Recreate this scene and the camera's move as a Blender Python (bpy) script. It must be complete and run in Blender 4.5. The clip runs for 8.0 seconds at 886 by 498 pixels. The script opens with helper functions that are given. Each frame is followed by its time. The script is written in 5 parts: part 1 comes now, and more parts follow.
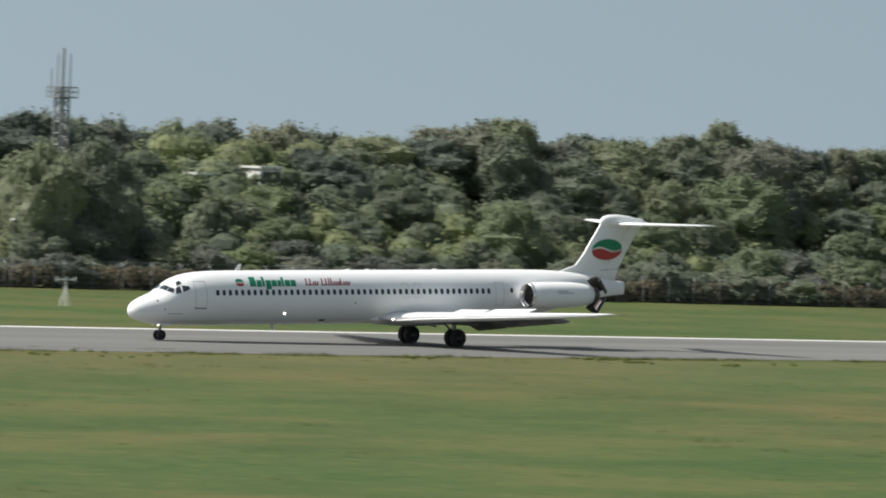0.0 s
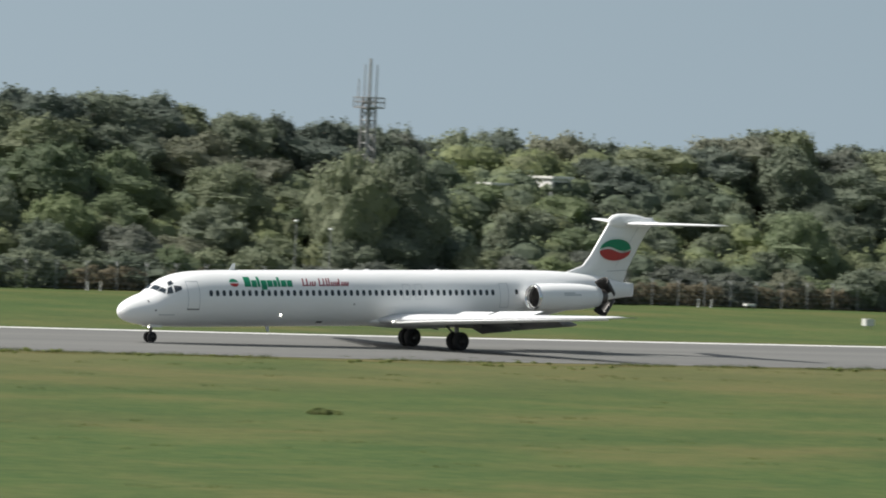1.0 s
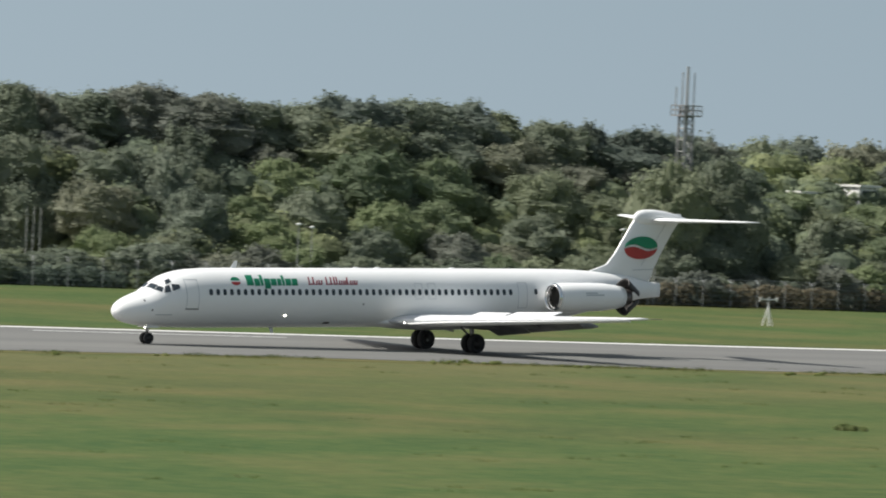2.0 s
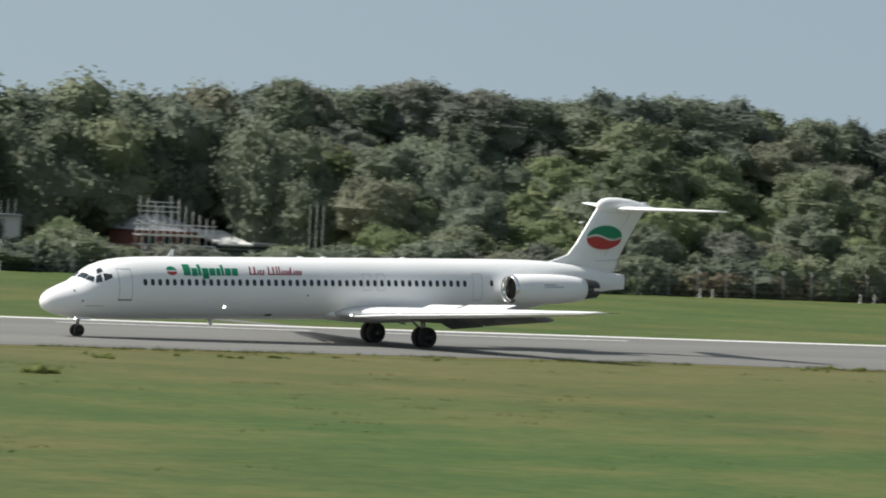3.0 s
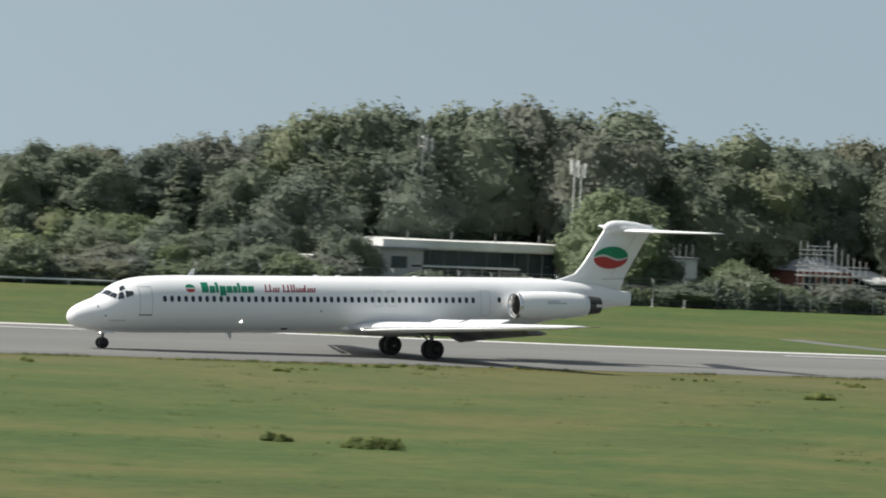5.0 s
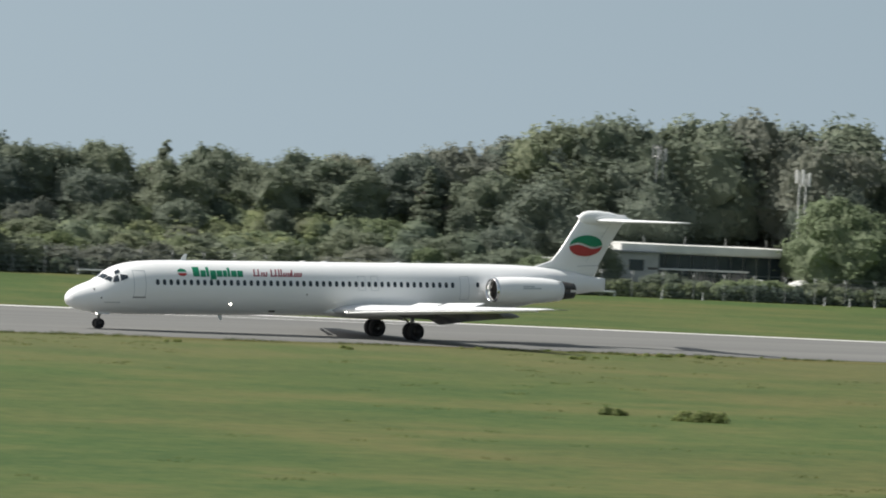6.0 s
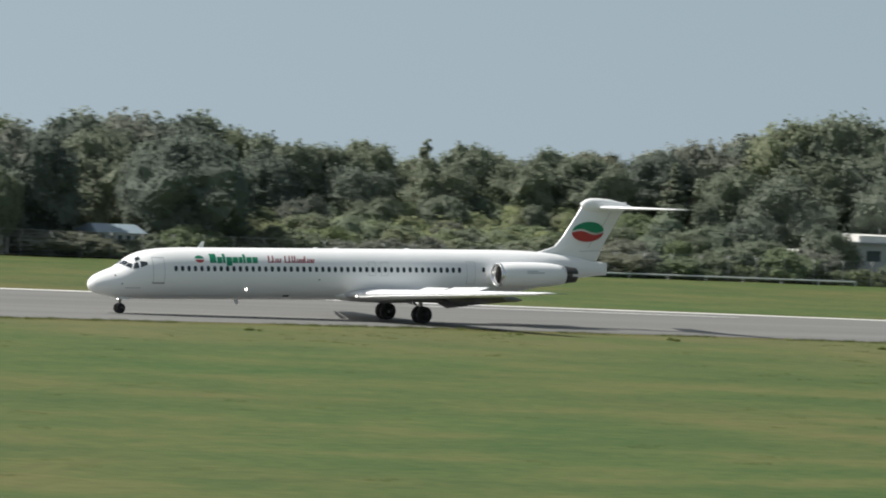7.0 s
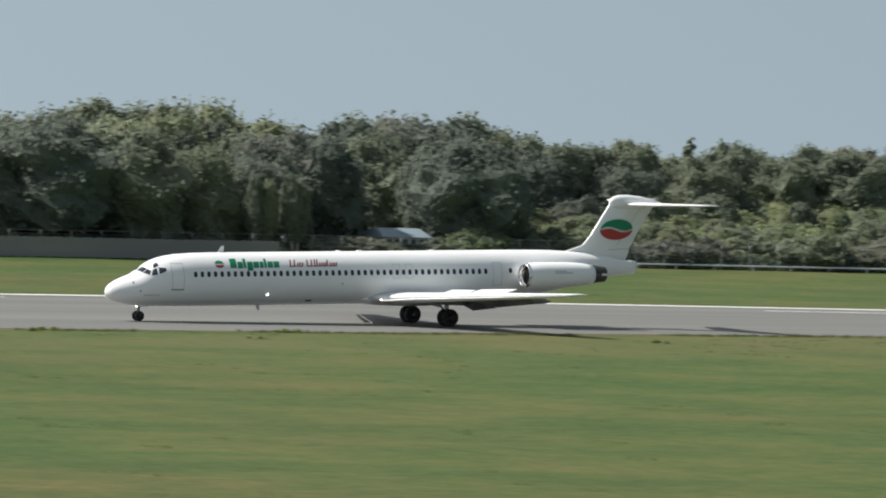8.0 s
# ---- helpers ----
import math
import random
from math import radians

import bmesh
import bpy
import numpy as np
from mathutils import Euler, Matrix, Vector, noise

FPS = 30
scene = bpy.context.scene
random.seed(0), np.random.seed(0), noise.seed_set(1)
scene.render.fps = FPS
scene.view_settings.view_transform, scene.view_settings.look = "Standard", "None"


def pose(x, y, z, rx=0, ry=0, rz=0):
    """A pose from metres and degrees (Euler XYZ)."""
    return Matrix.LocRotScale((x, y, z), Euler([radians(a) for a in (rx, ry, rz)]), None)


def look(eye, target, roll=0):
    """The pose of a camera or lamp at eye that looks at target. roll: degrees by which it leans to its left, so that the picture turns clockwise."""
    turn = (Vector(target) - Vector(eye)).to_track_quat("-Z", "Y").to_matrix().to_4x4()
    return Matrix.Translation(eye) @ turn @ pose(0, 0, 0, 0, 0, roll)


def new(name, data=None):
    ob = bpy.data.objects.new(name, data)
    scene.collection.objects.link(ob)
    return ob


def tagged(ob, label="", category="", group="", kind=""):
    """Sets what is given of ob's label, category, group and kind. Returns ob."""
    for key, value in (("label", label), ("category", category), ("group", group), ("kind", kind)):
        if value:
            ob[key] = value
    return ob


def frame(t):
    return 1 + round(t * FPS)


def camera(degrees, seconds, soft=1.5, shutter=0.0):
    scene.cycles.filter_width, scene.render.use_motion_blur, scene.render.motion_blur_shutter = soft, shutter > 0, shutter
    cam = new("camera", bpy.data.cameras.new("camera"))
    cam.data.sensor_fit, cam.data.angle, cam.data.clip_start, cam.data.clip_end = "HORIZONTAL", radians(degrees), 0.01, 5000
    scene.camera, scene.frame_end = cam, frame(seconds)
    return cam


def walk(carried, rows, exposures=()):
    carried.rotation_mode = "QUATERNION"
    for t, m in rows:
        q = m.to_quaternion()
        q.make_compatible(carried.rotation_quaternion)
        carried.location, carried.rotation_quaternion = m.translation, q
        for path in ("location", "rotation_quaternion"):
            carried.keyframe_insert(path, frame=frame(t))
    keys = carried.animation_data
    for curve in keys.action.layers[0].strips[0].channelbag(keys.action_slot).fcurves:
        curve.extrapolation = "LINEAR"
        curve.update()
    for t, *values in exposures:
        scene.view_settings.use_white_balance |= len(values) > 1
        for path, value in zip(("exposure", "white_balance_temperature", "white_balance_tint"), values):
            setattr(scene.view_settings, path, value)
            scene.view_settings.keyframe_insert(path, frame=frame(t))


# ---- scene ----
EXPO = [(0.0, 0.84), (4.6, 0.9), (5.6, 0.88), (8.0, 0.84)]
cam = camera(8.0, 8.0, soft=1.9, shutter=0.35)
walk(cam, [
    (0.0, look((-120.00, -331.60, 12.84), (134.62, -2.22, 6.41), 2.392)),
    (0.5, look((-132.89, -324.59, 12.62), (117.22, -1.93, 6.39), 2.510)),
    (1.0, look((-144.14, -318.64, 12.38), (101.09, -2.14, 6.38), 2.607)),
    (1.5, look((-152.98, -312.25, 12.15), (84.18, -1.26, 6.35), 2.643)),
    (2.0, look((-159.67, -304.46, 12.00), (69.25, -1.59, 6.17), 2.755)),
    (2.5, look((-165.76, -297.66, 12.08), (55.46, -2.46, 5.92), 2.903)),
    (3.0, look((-172.77, -294.24, 12.54), (41.83, -3.23, 5.69), 3.051)),
    (3.5, look((-182.22, -296.57, 13.49), (27.17, -3.28, 5.58), 3.166)),
    (4.0, look((-195.21, -309.00, 14.39), (13.77, -3.31, 5.91), 3.216)),
    (4.5, look((-206.44, -323.08, 14.67), (0.52, -2.62, 6.71), 2.930)),
    (5.0, look((-219.43, -335.59, 14.33), (-11.13, -2.60, 6.85), 2.913)),
    (5.5, look((-233.01, -347.49, 13.83), (-21.92, -2.90, 6.57), 2.999)),
    (6.0, look((-245.86, -360.15, 13.54), (-32.75, -3.19, 6.10), 3.056)),
    (6.5, look((-259.46, -371.96, 13.88), (-44.86, -3.22, 5.67), 2.990)),
    (7.0, look((-276.01, -379.00, 14.69), (-57.68, -2.94, 5.16), 2.823)),
    (7.5, look((-290.88, -376.57, 15.51), (-72.59, -2.50, 5.28), 2.418)),
    (8.0, look((-300.86, -367.72, 16.21), (-87.35, -2.11, 5.16), 1.997)),
], exposures=EXPO)

# ---- light ----
world = bpy.data.worlds.new("sky")
scene.world = world
world.use_nodes = True
wn = world.node_tree.nodes
wl = world.node_tree.links
sky = wn.new("ShaderNodeTexSky")
sky.sky_type = "NISHITA"
sky.sun_disc = False
sky.sun_elevation = radians(50)
sky.sun_rotation = radians(-50)
sky.air_density = 1.0
sky.dust_density = 3.0
sky.ozone_density = 1.0
wn["Background"].inputs["Strength"].default_value = 0.066
sky_way, sky_lift = wn.new("ShaderNodeTexCoord"), wn.new("ShaderNodeMapping")
sky_lift.inputs["Location"].default_value = (0, 0, 0.24)
wl.new(sky_way.outputs["Generated"], sky_lift.inputs["Vector"])
wl.new(sky_lift.outputs[0], sky.inputs["Vector"])
soft_sky = wn.new("ShaderNodeHueSaturation")
soft_sky.inputs["Saturation"].default_value = 0.62
soft_sky.inputs["Hue"].default_value = 0.468
wl.new(sky.outputs[0], soft_sky.inputs["Color"])
wl.new(soft_sky.outputs[0], wn["Background"].inputs["Color"])

SUN_FROM = Vector((-0.49, 0.41, 0.77)).normalized()
sun = new("sun", bpy.data.lights.new("sun", "SUN"))
sun.data.energy = 3.3
sun.data.angle = radians(0.6)
sun.data.color = (1.0, 0.96, 0.9)
sun.matrix_world = look(SUN_FROM * 100, (0, 0, 0))


# ---- materials ----
def material(name, color, rough=0.6, metal=0.0, spec=0.5):
    m = bpy.data.materials.new(name)
    m.use_nodes = True
    b = m.node_tree.nodes["Principled BSDF"]
    b.inputs["Base Color"].default_value = (*color, 1)
    b.inputs["Roughness"].default_value = rough
    b.inputs["Metallic"].default_value = metal
    b.inputs["Specular IOR Level"].default_value = spec
    return m


def ramp(m, fac, stops):
    r = m.node_tree.nodes.new("ShaderNodeValToRGB")
    els = r.color_ramp.elements
    while len(els) < len(stops):
        els.new(0.5)
    for e, (p, c) in zip(els, stops):
        e.position, e.color = p, (*c, 1)
    m.node_tree.links.new(fac, r.inputs[0])
    return r.outputs[0]


def noise_tex(m, scale, detail=4.0, stretch=(1, 1, 1), space="Object", rough=0.55):
    n, l = m.node_tree.nodes, m.node_tree.links
    co, mp, t = n.new("ShaderNodeTexCoord"), n.new("ShaderNodeMapping"), n.new("ShaderNodeTexNoise")
    mp.inputs["Scale"].default_value = stretch
    l.new(co.outputs[space], mp.inputs["Vector"])
    l.new(mp.outputs[0], t.inputs["Vector"])
    t.inputs["Scale"].default_value, t.inputs["Detail"].default_value, t.inputs["Roughness"].default_value = scale, detail, rough
    return t.outputs["Fac"]


def mix(m, fac, a, b, mode="MIX"):
    x = m.node_tree.nodes.new("ShaderNodeMix")
    x.data_type, x.blend_type = "RGBA", mode
    for sock, v in ((x.inputs[0], fac), (x.inputs[6], a), (x.inputs[7], b)):
        if isinstance(v, (int, float)):
            sock.default_value = v
        elif isinstance(v, tuple):
            sock.default_value = (*v, 1)
        else:
            m.node_tree.links.new(v, sock)
    return x.outputs[2]


def paint(m, color):
    m.node_tree.links.new(color, m.node_tree.nodes["Principled BSDF"].inputs["Base Color"])


def bump(m, height, strength=0.3, distance=0.05):
    b = m.node_tree.nodes.new("ShaderNodeBump")
    b.inputs["Strength"].default_value, b.inputs["Distance"].default_value = strength, distance
    m.node_tree.links.new(height, b.inputs["Height"])
    m.node_tree.links.new(b.outputs[0], m.node_tree.nodes["Principled BSDF"].inputs["Normal"])


def worn(name, a, b, scale, rough=0.6, metal=0.0, stretch=(1, 1, 1), lift=0.0, spec=0.5):
    """Two tones mixed by noise, with a fine grain over them."""
    m = material(name, a, rough, metal, spec)
    big = noise_tex(m, scale, 5, stretch)
    fine = noise_tex(m, scale * 9, 3, stretch)
    c = mix(m, ramp(m, big, [(0.35, (0, 0, 0)), (0.68, (1, 1, 1))]), a, b)
    paint(m, mix(m, 0.25, c, ramp(m, fine, [(0.3, tuple(v * 0.7 for v in a)), (0.7, tuple(min(1, v * 1.25) for v in b))])))
    if lift:
        bump(m, fine, lift)
    return m


def island_leaf(name, dark, mid, light, patches=0.0):
    """Leaves: every leaf clump and every plant a little different."""
    m = material(name, mid, 0.75, 0, 0.2)
    n, l = m.node_tree.nodes, m.node_tree.links
    geo, info = n.new("ShaderNodeNewGeometry"), n.new("ShaderNodeObjectInfo")
    leaf = ramp(m, geo.outputs["Random Per Island"], [(0.0, dark), (0.55, mid), (1.0, light)])
    tone = ramp(m, info.outputs["Random"], [(0.0, (0.8, 0.83, 0.86)), (0.45, (1, 1, 1)), (0.8, (1.06, 1.05, 0.94)), (1.0, (1.13, 1.1, 0.98))])
    colour = mix(m, 1.0, leaf, tone, "MULTIPLY")
    if patches:
        kinds = ramp(m, noise_tex(m, patches, 3), [(0.34, (0.62, 0.68, 0.75)), (0.47, (0.85, 0.9, 0.9)), (0.56, (1.15, 1.15, 0.85)), (0.66, (0.9, 0.86, 0.8))])
        colour = mix(m, 1.0, colour, kinds, "MULTIPLY")
    paint(m, colour)
    through_leaf, blend = n.new("ShaderNodeBsdfTranslucent"), n.new("ShaderNodeMixShader")
    l.new(colour, through_leaf.inputs["Color"])
    blend.inputs[0].default_value = 0.55
    l.new(n["Principled BSDF"].outputs[0], blend.inputs[1])
    l.new(through_leaf.outputs[0], blend.inputs[2])
    l.new(blend.outputs[0], n["Material Output"].inputs["Surface"])
    return m


WHITE = material("white_aircraft_paint", (0.82, 0.825, 0.82), 0.3)
_w = noise_tex(WHITE, 0.25, 4, (1, 1, 1.5))
paint(WHITE, ramp(WHITE, _w, [(0.3, (0.79, 0.8, 0.79)), (0.7, (0.835, 0.84, 0.835))]))
WINGGREY = worn("light_grey_wing_paint", (0.74, 0.75, 0.76), (0.62, 0.63, 0.64), 0.8, 0.38)
UNDER = worn("dark_grey_flap_paint", (0.22, 0.22, 0.22), (0.13, 0.13, 0.13), 1.2, 0.55)
SEAM = material("panel_seam_grey", (0.42, 0.45, 0.47), 0.5)
PANE = material("dark_cabin_glass", (0.03, 0.04, 0.05), 0.12)
CHROME = worn("polished_inlet_lip", (0.82, 0.82, 0.82), (0.7, 0.7, 0.7), 2, 0.18, 1.0)
DARK = worn("dark_inlet_metal", (0.035, 0.035, 0.035), (0.07, 0.065, 0.06), 2, 0.5, 0.3)
STEEL = worn("grey_steel", (0.38, 0.38, 0.37), (0.26, 0.26, 0.25), 3, 0.4, 0.7)
BURNT = worn("burnt_exhaust_metal", (0.1, 0.09, 0.085), (0.17, 0.155, 0.145), 3, 0.45, 0.7)
TYRE = worn("black_tyre_rubber", (0.022, 0.022, 0.023), (0.045, 0.044, 0.043), 4, 0.85)
GREEN = worn("green_livery_paint", (0.0, 0.22, 0.105), (0.0, 0.19, 0.09), 3, 0.3)
RED = worn("red_livery_paint", (0.42, 0.035, 0.03), (0.36, 0.03, 0.028), 3, 0.3)
MAROON = worn("maroon_script_paint", (0.26, 0.02, 0.035), (0.22, 0.02, 0.03), 3, 0.3)
LAMP = material("lit_landing_lamp", (1, 1, 1), 0.3)
LAMP.node_tree.nodes["Principled BSDF"].inputs["Emission Color"].default_value = (1, 0.93, 0.8, 1)
LAMP.node_tree.nodes["Principled BSDF"].inputs["Emission Strength"].default_value = 6.0

ASPHALT = material("pale_worn_asphalt", (0.16, 0.16, 0.155), 0.9)
_a = noise_tex(ASPHALT, 0.02, 6, (0.35, 6, 1))
_f = noise_tex(ASPHALT, 2.5, 5)
_c = ramp(ASPHALT, _a, [(0.36, (0.0918, 0.0932, 0.088)), (0.5, (0.121, 0.1221, 0.1144)), (0.64, (0.1512, 0.151, 0.1386))])
paint(ASPHALT, mix(ASPHALT, 0.3, _c, ramp(ASPHALT, _f, [(0.3, (0.081, 0.0821, 0.077)), (0.7, (0.162, 0.1632, 0.1518))])))
bump(ASPHALT, _f, 0.3, 0.01)
LINE = worn("worn_white_line_paint", (0.82, 0.82, 0.8), (0.68, 0.68, 0.66), 1.5, 0.7)

GRASS = material("mown_airfield_grass", (0.06, 0.1, 0.03), 0.9, 0, 0.2)
_a = noise_tex(GRASS, 0.012, 6, (1.1, 1.0, 1), rough=0.6)
_b = noise_tex(GRASS, 0.07, 7, (0.9, 1.1, 1), rough=0.68)
_f = noise_tex(GRASS, 0.9, 6, (1, 0.9, 1), rough=0.65)
_c = ramp(GRASS, _a, [(0.40, (0.0347, 0.0915, 0.0193)), (0.5, (0.0611, 0.0915, 0.0241)), (0.59, (0.0999, 0.0894, 0.0325))])
_c = mix(GRASS, 0.6, _c, ramp(GRASS, _b, [(0.39, (0.0204, 0.0572, 0.0096)), (0.5, (0.0561, 0.0832, 0.0181)), (0.61, (0.1222, 0.107, 0.0361))]))
_sep, _co = GRASS.node_tree.nodes.new("ShaderNodeSeparateXYZ"), GRASS.node_tree.nodes.new("ShaderNodeTexCoord")
GRASS.node_tree.links.new(_co.outputs["Object"], _sep.inputs[0])
_near = GRASS.node_tree.nodes.new("ShaderNodeMapRange")
for _i, _v in ((1, -62.0), (2, -16.0), (3, 0.0), (4, 1.0)):
    _near.inputs[_i].default_value = _v
GRASS.node_tree.links.new(_sep.outputs["Y"], _near.inputs[0])
_far = GRASS.node_tree.nodes.new("ShaderNodeMapRange")
for _i, _v in ((1, 5.0), (2, 15.0), (3, 1.0), (4, 0.0)):
    _far.inputs[_i].default_value = _v
GRASS.node_tree.links.new(_sep.outputs["Y"], _far.inputs[0])
_dry = mix(GRASS, 1.0, mix(GRASS, 1.0, _near.outputs[0], _far.outputs[0], "MULTIPLY"), ramp(GRASS, noise_tex(GRASS, 0.05, 6, (1.0, 0.8, 1), rough=0.65), [(0.36, (0.05, 0.05, 0.05)), (0.62, (0.9, 0.9, 0.9))]), "MULTIPLY")
_c = mix(GRASS, _dry, _c, (0.1273, 0.1123, 0.0482))
paint(GRASS, mix(GRASS, 0.35, _c, ramp(GRASS, _f, [(0.36, (0.0224, 0.0437, 0.0096)), (0.64, (0.0967, 0.107, 0.0313))])))
bump(GRASS, _f, 0.6, 0.12)
DRY = worn("dry_verge_grass", (0.12, 0.1, 0.036), (0.065, 0.08, 0.02), 0.25, 0.9, 0, (0.5, 2, 1), 0.5, 0.2)
SCRUB = worn("bare_undergrowth", (0.09, 0.1, 0.045), (0.14, 0.13, 0.07), 0.2, 0.95, 0, (1, 1, 1), 0.5, 0.2)
BLADE = island_leaf("rough_grass_blades", (0.05, 0.08, 0.02), (0.085, 0.115, 0.03), (0.15, 0.14, 0.055))
WEED = island_leaf("dark_weed_leaves", (0.15, 0.2, 0.065), (0.215, 0.255, 0.092), (0.28, 0.295, 0.122))

# Leaf colours raised above natural foliage and greyed, to stand in for distance haze.
HAZED_LEAVES = [
    island_leaf("hazed_dark_green_leaves", (0.1366, 0.1644, 0.1348), (0.1836, 0.2158, 0.1749), (0.2271, 0.2627, 0.2105)),
    island_leaf("hazed_olive_green_leaves", (0.162, 0.189, 0.138), (0.22, 0.255, 0.181), (0.282, 0.316, 0.229)),
    island_leaf("hazed_fresh_green_leaves", (0.156, 0.198, 0.115), (0.212, 0.261, 0.153), (0.267, 0.318, 0.198)),
    island_leaf("hazed_pale_grey_green_leaves", (0.156, 0.181, 0.134), (0.225, 0.258, 0.193), (0.296, 0.335, 0.253)),
    island_leaf("hazed_brownish_leaves", (0.163, 0.177, 0.145), (0.217, 0.233, 0.189), (0.27, 0.287, 0.232)),
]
# The thicket's leaf colour carries the same painted haze, plus patches of kinds.
HAZED_CANOPY = island_leaf("hazed_mixed_canopy_leaves", (0.157, 0.187, 0.137), (0.219, 0.254, 0.185), (0.286, 0.322, 0.233), 0.09)
TUBE = worn("pale_scaffold_tube", (0.62, 0.62, 0.6), (0.5, 0.5, 0.48), 3, 0.5, 0.2)
BARK = worn("grey_brown_bark", (0.10, 0.085, 0.065), (0.16, 0.14, 0.115), 2, 0.9, 0, (1, 1, 0.2), 0.5)
BIRCH = worn("white_birch_bark", (0.62, 0.6, 0.55), (0.3, 0.28, 0.25), 1.5, 0.85, 0, (1, 1, 3))
GREYWOOD = worn("weathered_grey_boards", (0.3, 0.295, 0.28), (0.2, 0.195, 0.185), 1.2, 0.85, 0, (3, 3, 0.4))
CONCRETE = worn("weathered_pale_concrete", (0.5, 0.5, 0.47), (0.38, 0.38, 0.36), 0.6, 0.85)
FASCIA = worn("off_white_roof_fascia", (0.72, 0.72, 0.68), (0.58, 0.58, 0.55), 0.7, 0.6)
GLASSWALL = worn("dark_tinted_glass_wall", (0.03, 0.045, 0.055), (0.05, 0.065, 0.075), 0.5, 0.15)
BRICK = worn("red_brick", (0.30, 0.12, 0.085), (0.22, 0.095, 0.07), 1.5, 0.85)
ROOFGREY = worn("grey_roof_sheet", (0.3, 0.31, 0.32), (0.22, 0.23, 0.24), 0.8, 0.6)
BLUEROOF = worn("pale_blue_roof_sheet", (0.27, 0.34, 0.39), (0.21, 0.27, 0.31), 0.8, 0.5)
GALV = worn("galvanised_steel", (0.36, 0.37, 0.37), (0.27, 0.28, 0.28), 3, 0.6, 0.2)
PLASTIC = worn("white_marker_plastic", (0.8, 0.8, 0.78), (0.7, 0.7, 0.68), 2, 0.5)


# ---- building blocks ----
def finish(name, bm, mat, parent=None, label="", smooth=False):
    me = bpy.data.meshes.new(name)
    bmesh.ops.recalc_face_normals(bm, faces=bm.faces)
    bm.to_mesh(me)
    bm.free()
    me.materials.append(mat)
    if smooth:
        for p in me.polygons:
            p.use_smooth = True
    ob = new(name, me)
    ob.parent = parent
    if label:
        ob["label"] = label
    return ob


def part(name, bm, mat, parent, label="", smooth=False):
    return finish(name, bm, mat, parent, label, smooth)


def hub(name, m=None):
    e = new(name)
    e.empty_display_size = 0.5
    if m is not None:
        e.matrix_basis = m
    return e


def box(bm, x0, x1, y0, y1, z0, z1):
    v = [bm.verts.new((x, y, z)) for z in (z0, z1) for x, y in ((x0, y0), (x1, y0), (x1, y1), (x0, y1))]
    for f in ((0, 3, 2, 1), (4, 5, 6, 7), (0, 1, 5, 4), (1, 2, 6, 5), (2, 3, 7, 6), (3, 0, 4, 7)):
        bm.faces.new([v[i] for i in f])
    return v


def rod(bm, a, b, r0, r1=None, seg=8):
    a, b = Vector(a), Vector(b)
    r1 = r0 if r1 is None else r1
    q = (b - a).to_track_quat("Z", "Y")
    rings = []
    for p, r in ((a, r0), (b, r1)):
        rings.append([bm.verts.new(p + q @ Vector((r * math.cos(i * math.tau / seg), r * math.sin(i * math.tau / seg), 0))) for i in range(seg)])
    for i in range(seg):
        bm.faces.new((rings[0][i], rings[0][(i + 1) % seg], rings[1][(i + 1) % seg], rings[1][i]))
    bm.faces.new(rings[0][::-1]), bm.faces.new(rings[1])


def loft(bm, rings, closed=True, cap=True):
    """Joins rings of points with the same count."""
    vs = [[bm.verts.new(p) for p in r] for r in rings]
    n = len(vs[0])
    for a, b in zip(vs, vs[1:]):
        for i in range(n if closed else n - 1):
            bm.faces.new((a[i], a[(i + 1) % n], b[(i + 1) % n], b[i]))
    if cap:
        bm.faces.new(vs[0][::-1]), bm.faces.new(vs[-1])
    return vs


def curve_at(table, x):
    """Smooth curve through rows of (x, value)."""
    xs, ys = [r[0] for r in table], [r[1] for r in table]
    if x <= xs[0]:
        return ys[0]
    if x >= xs[-1]:
        return ys[-1]
    i = max(k for k in range(len(xs)) if xs[k] <= x)
    d = [(ys[k + 1] - ys[k]) / (xs[k + 1] - xs[k]) for k in range(len(xs) - 1)]

    def slope(k):
        if k == 0:
            return d[0]
        if k == len(xs) - 1:
            return d[-1]
        return 0 if d[k - 1] * d[k] <= 0 else 2 * d[k - 1] * d[k] / (d[k - 1] + d[k])
    h = xs[i + 1] - xs[i]
    u = (x - xs[i]) / h
    return ((2 * u ** 3 - 3 * u ** 2 + 1) * ys[i] + (u ** 3 - 2 * u ** 2 + u) * h * slope(i)
            + (-2 * u ** 3 + 3 * u ** 2) * ys[i + 1] + (u ** 3 - u ** 2) * h * slope(i + 1))
LEAVES_HEDGE = island_leaf("dry_brown_hedge_twigs", (0.15, 0.135, 0.095), (0.21, 0.185, 0.13), (0.27, 0.235, 0.165))

PLANE_ROWS = [(0.0, 111.25), (0.5, 94.25), (1.0, 77.85), (1.5, 62.08), (2.0, 46.69), (2.5, 31.68), (3.0, 16.89), (3.5, 1.99), (4.0, -11.71), (4.5, -24.18), (5.0, -35.93), (5.5, -47.29), (6.0, -58.74), (6.5, -71.04), (7.0, -83.33), (7.5, -97.43), (8.0, -111.49)]
TUFTS = [(-10, -42, 1.8, 0.36, 1), (-72.6, -96.4, 3.4, 0.6, 2), (-75.3, -91.5, 1.6, 0.36, 5), (33, -81.5, 1.8, 0.25, 4)]
# ---- airliner: nose at x 0, tail towards +x, port side towards -y ----
PITCH = 0.0246


def tilt_body(bm):
    """The fuselage sits a little nose-low on its compressed nose leg."""
    for v in bm.verts:
        v.co.z += PITCH * (v.co.x - 16)
    return bm


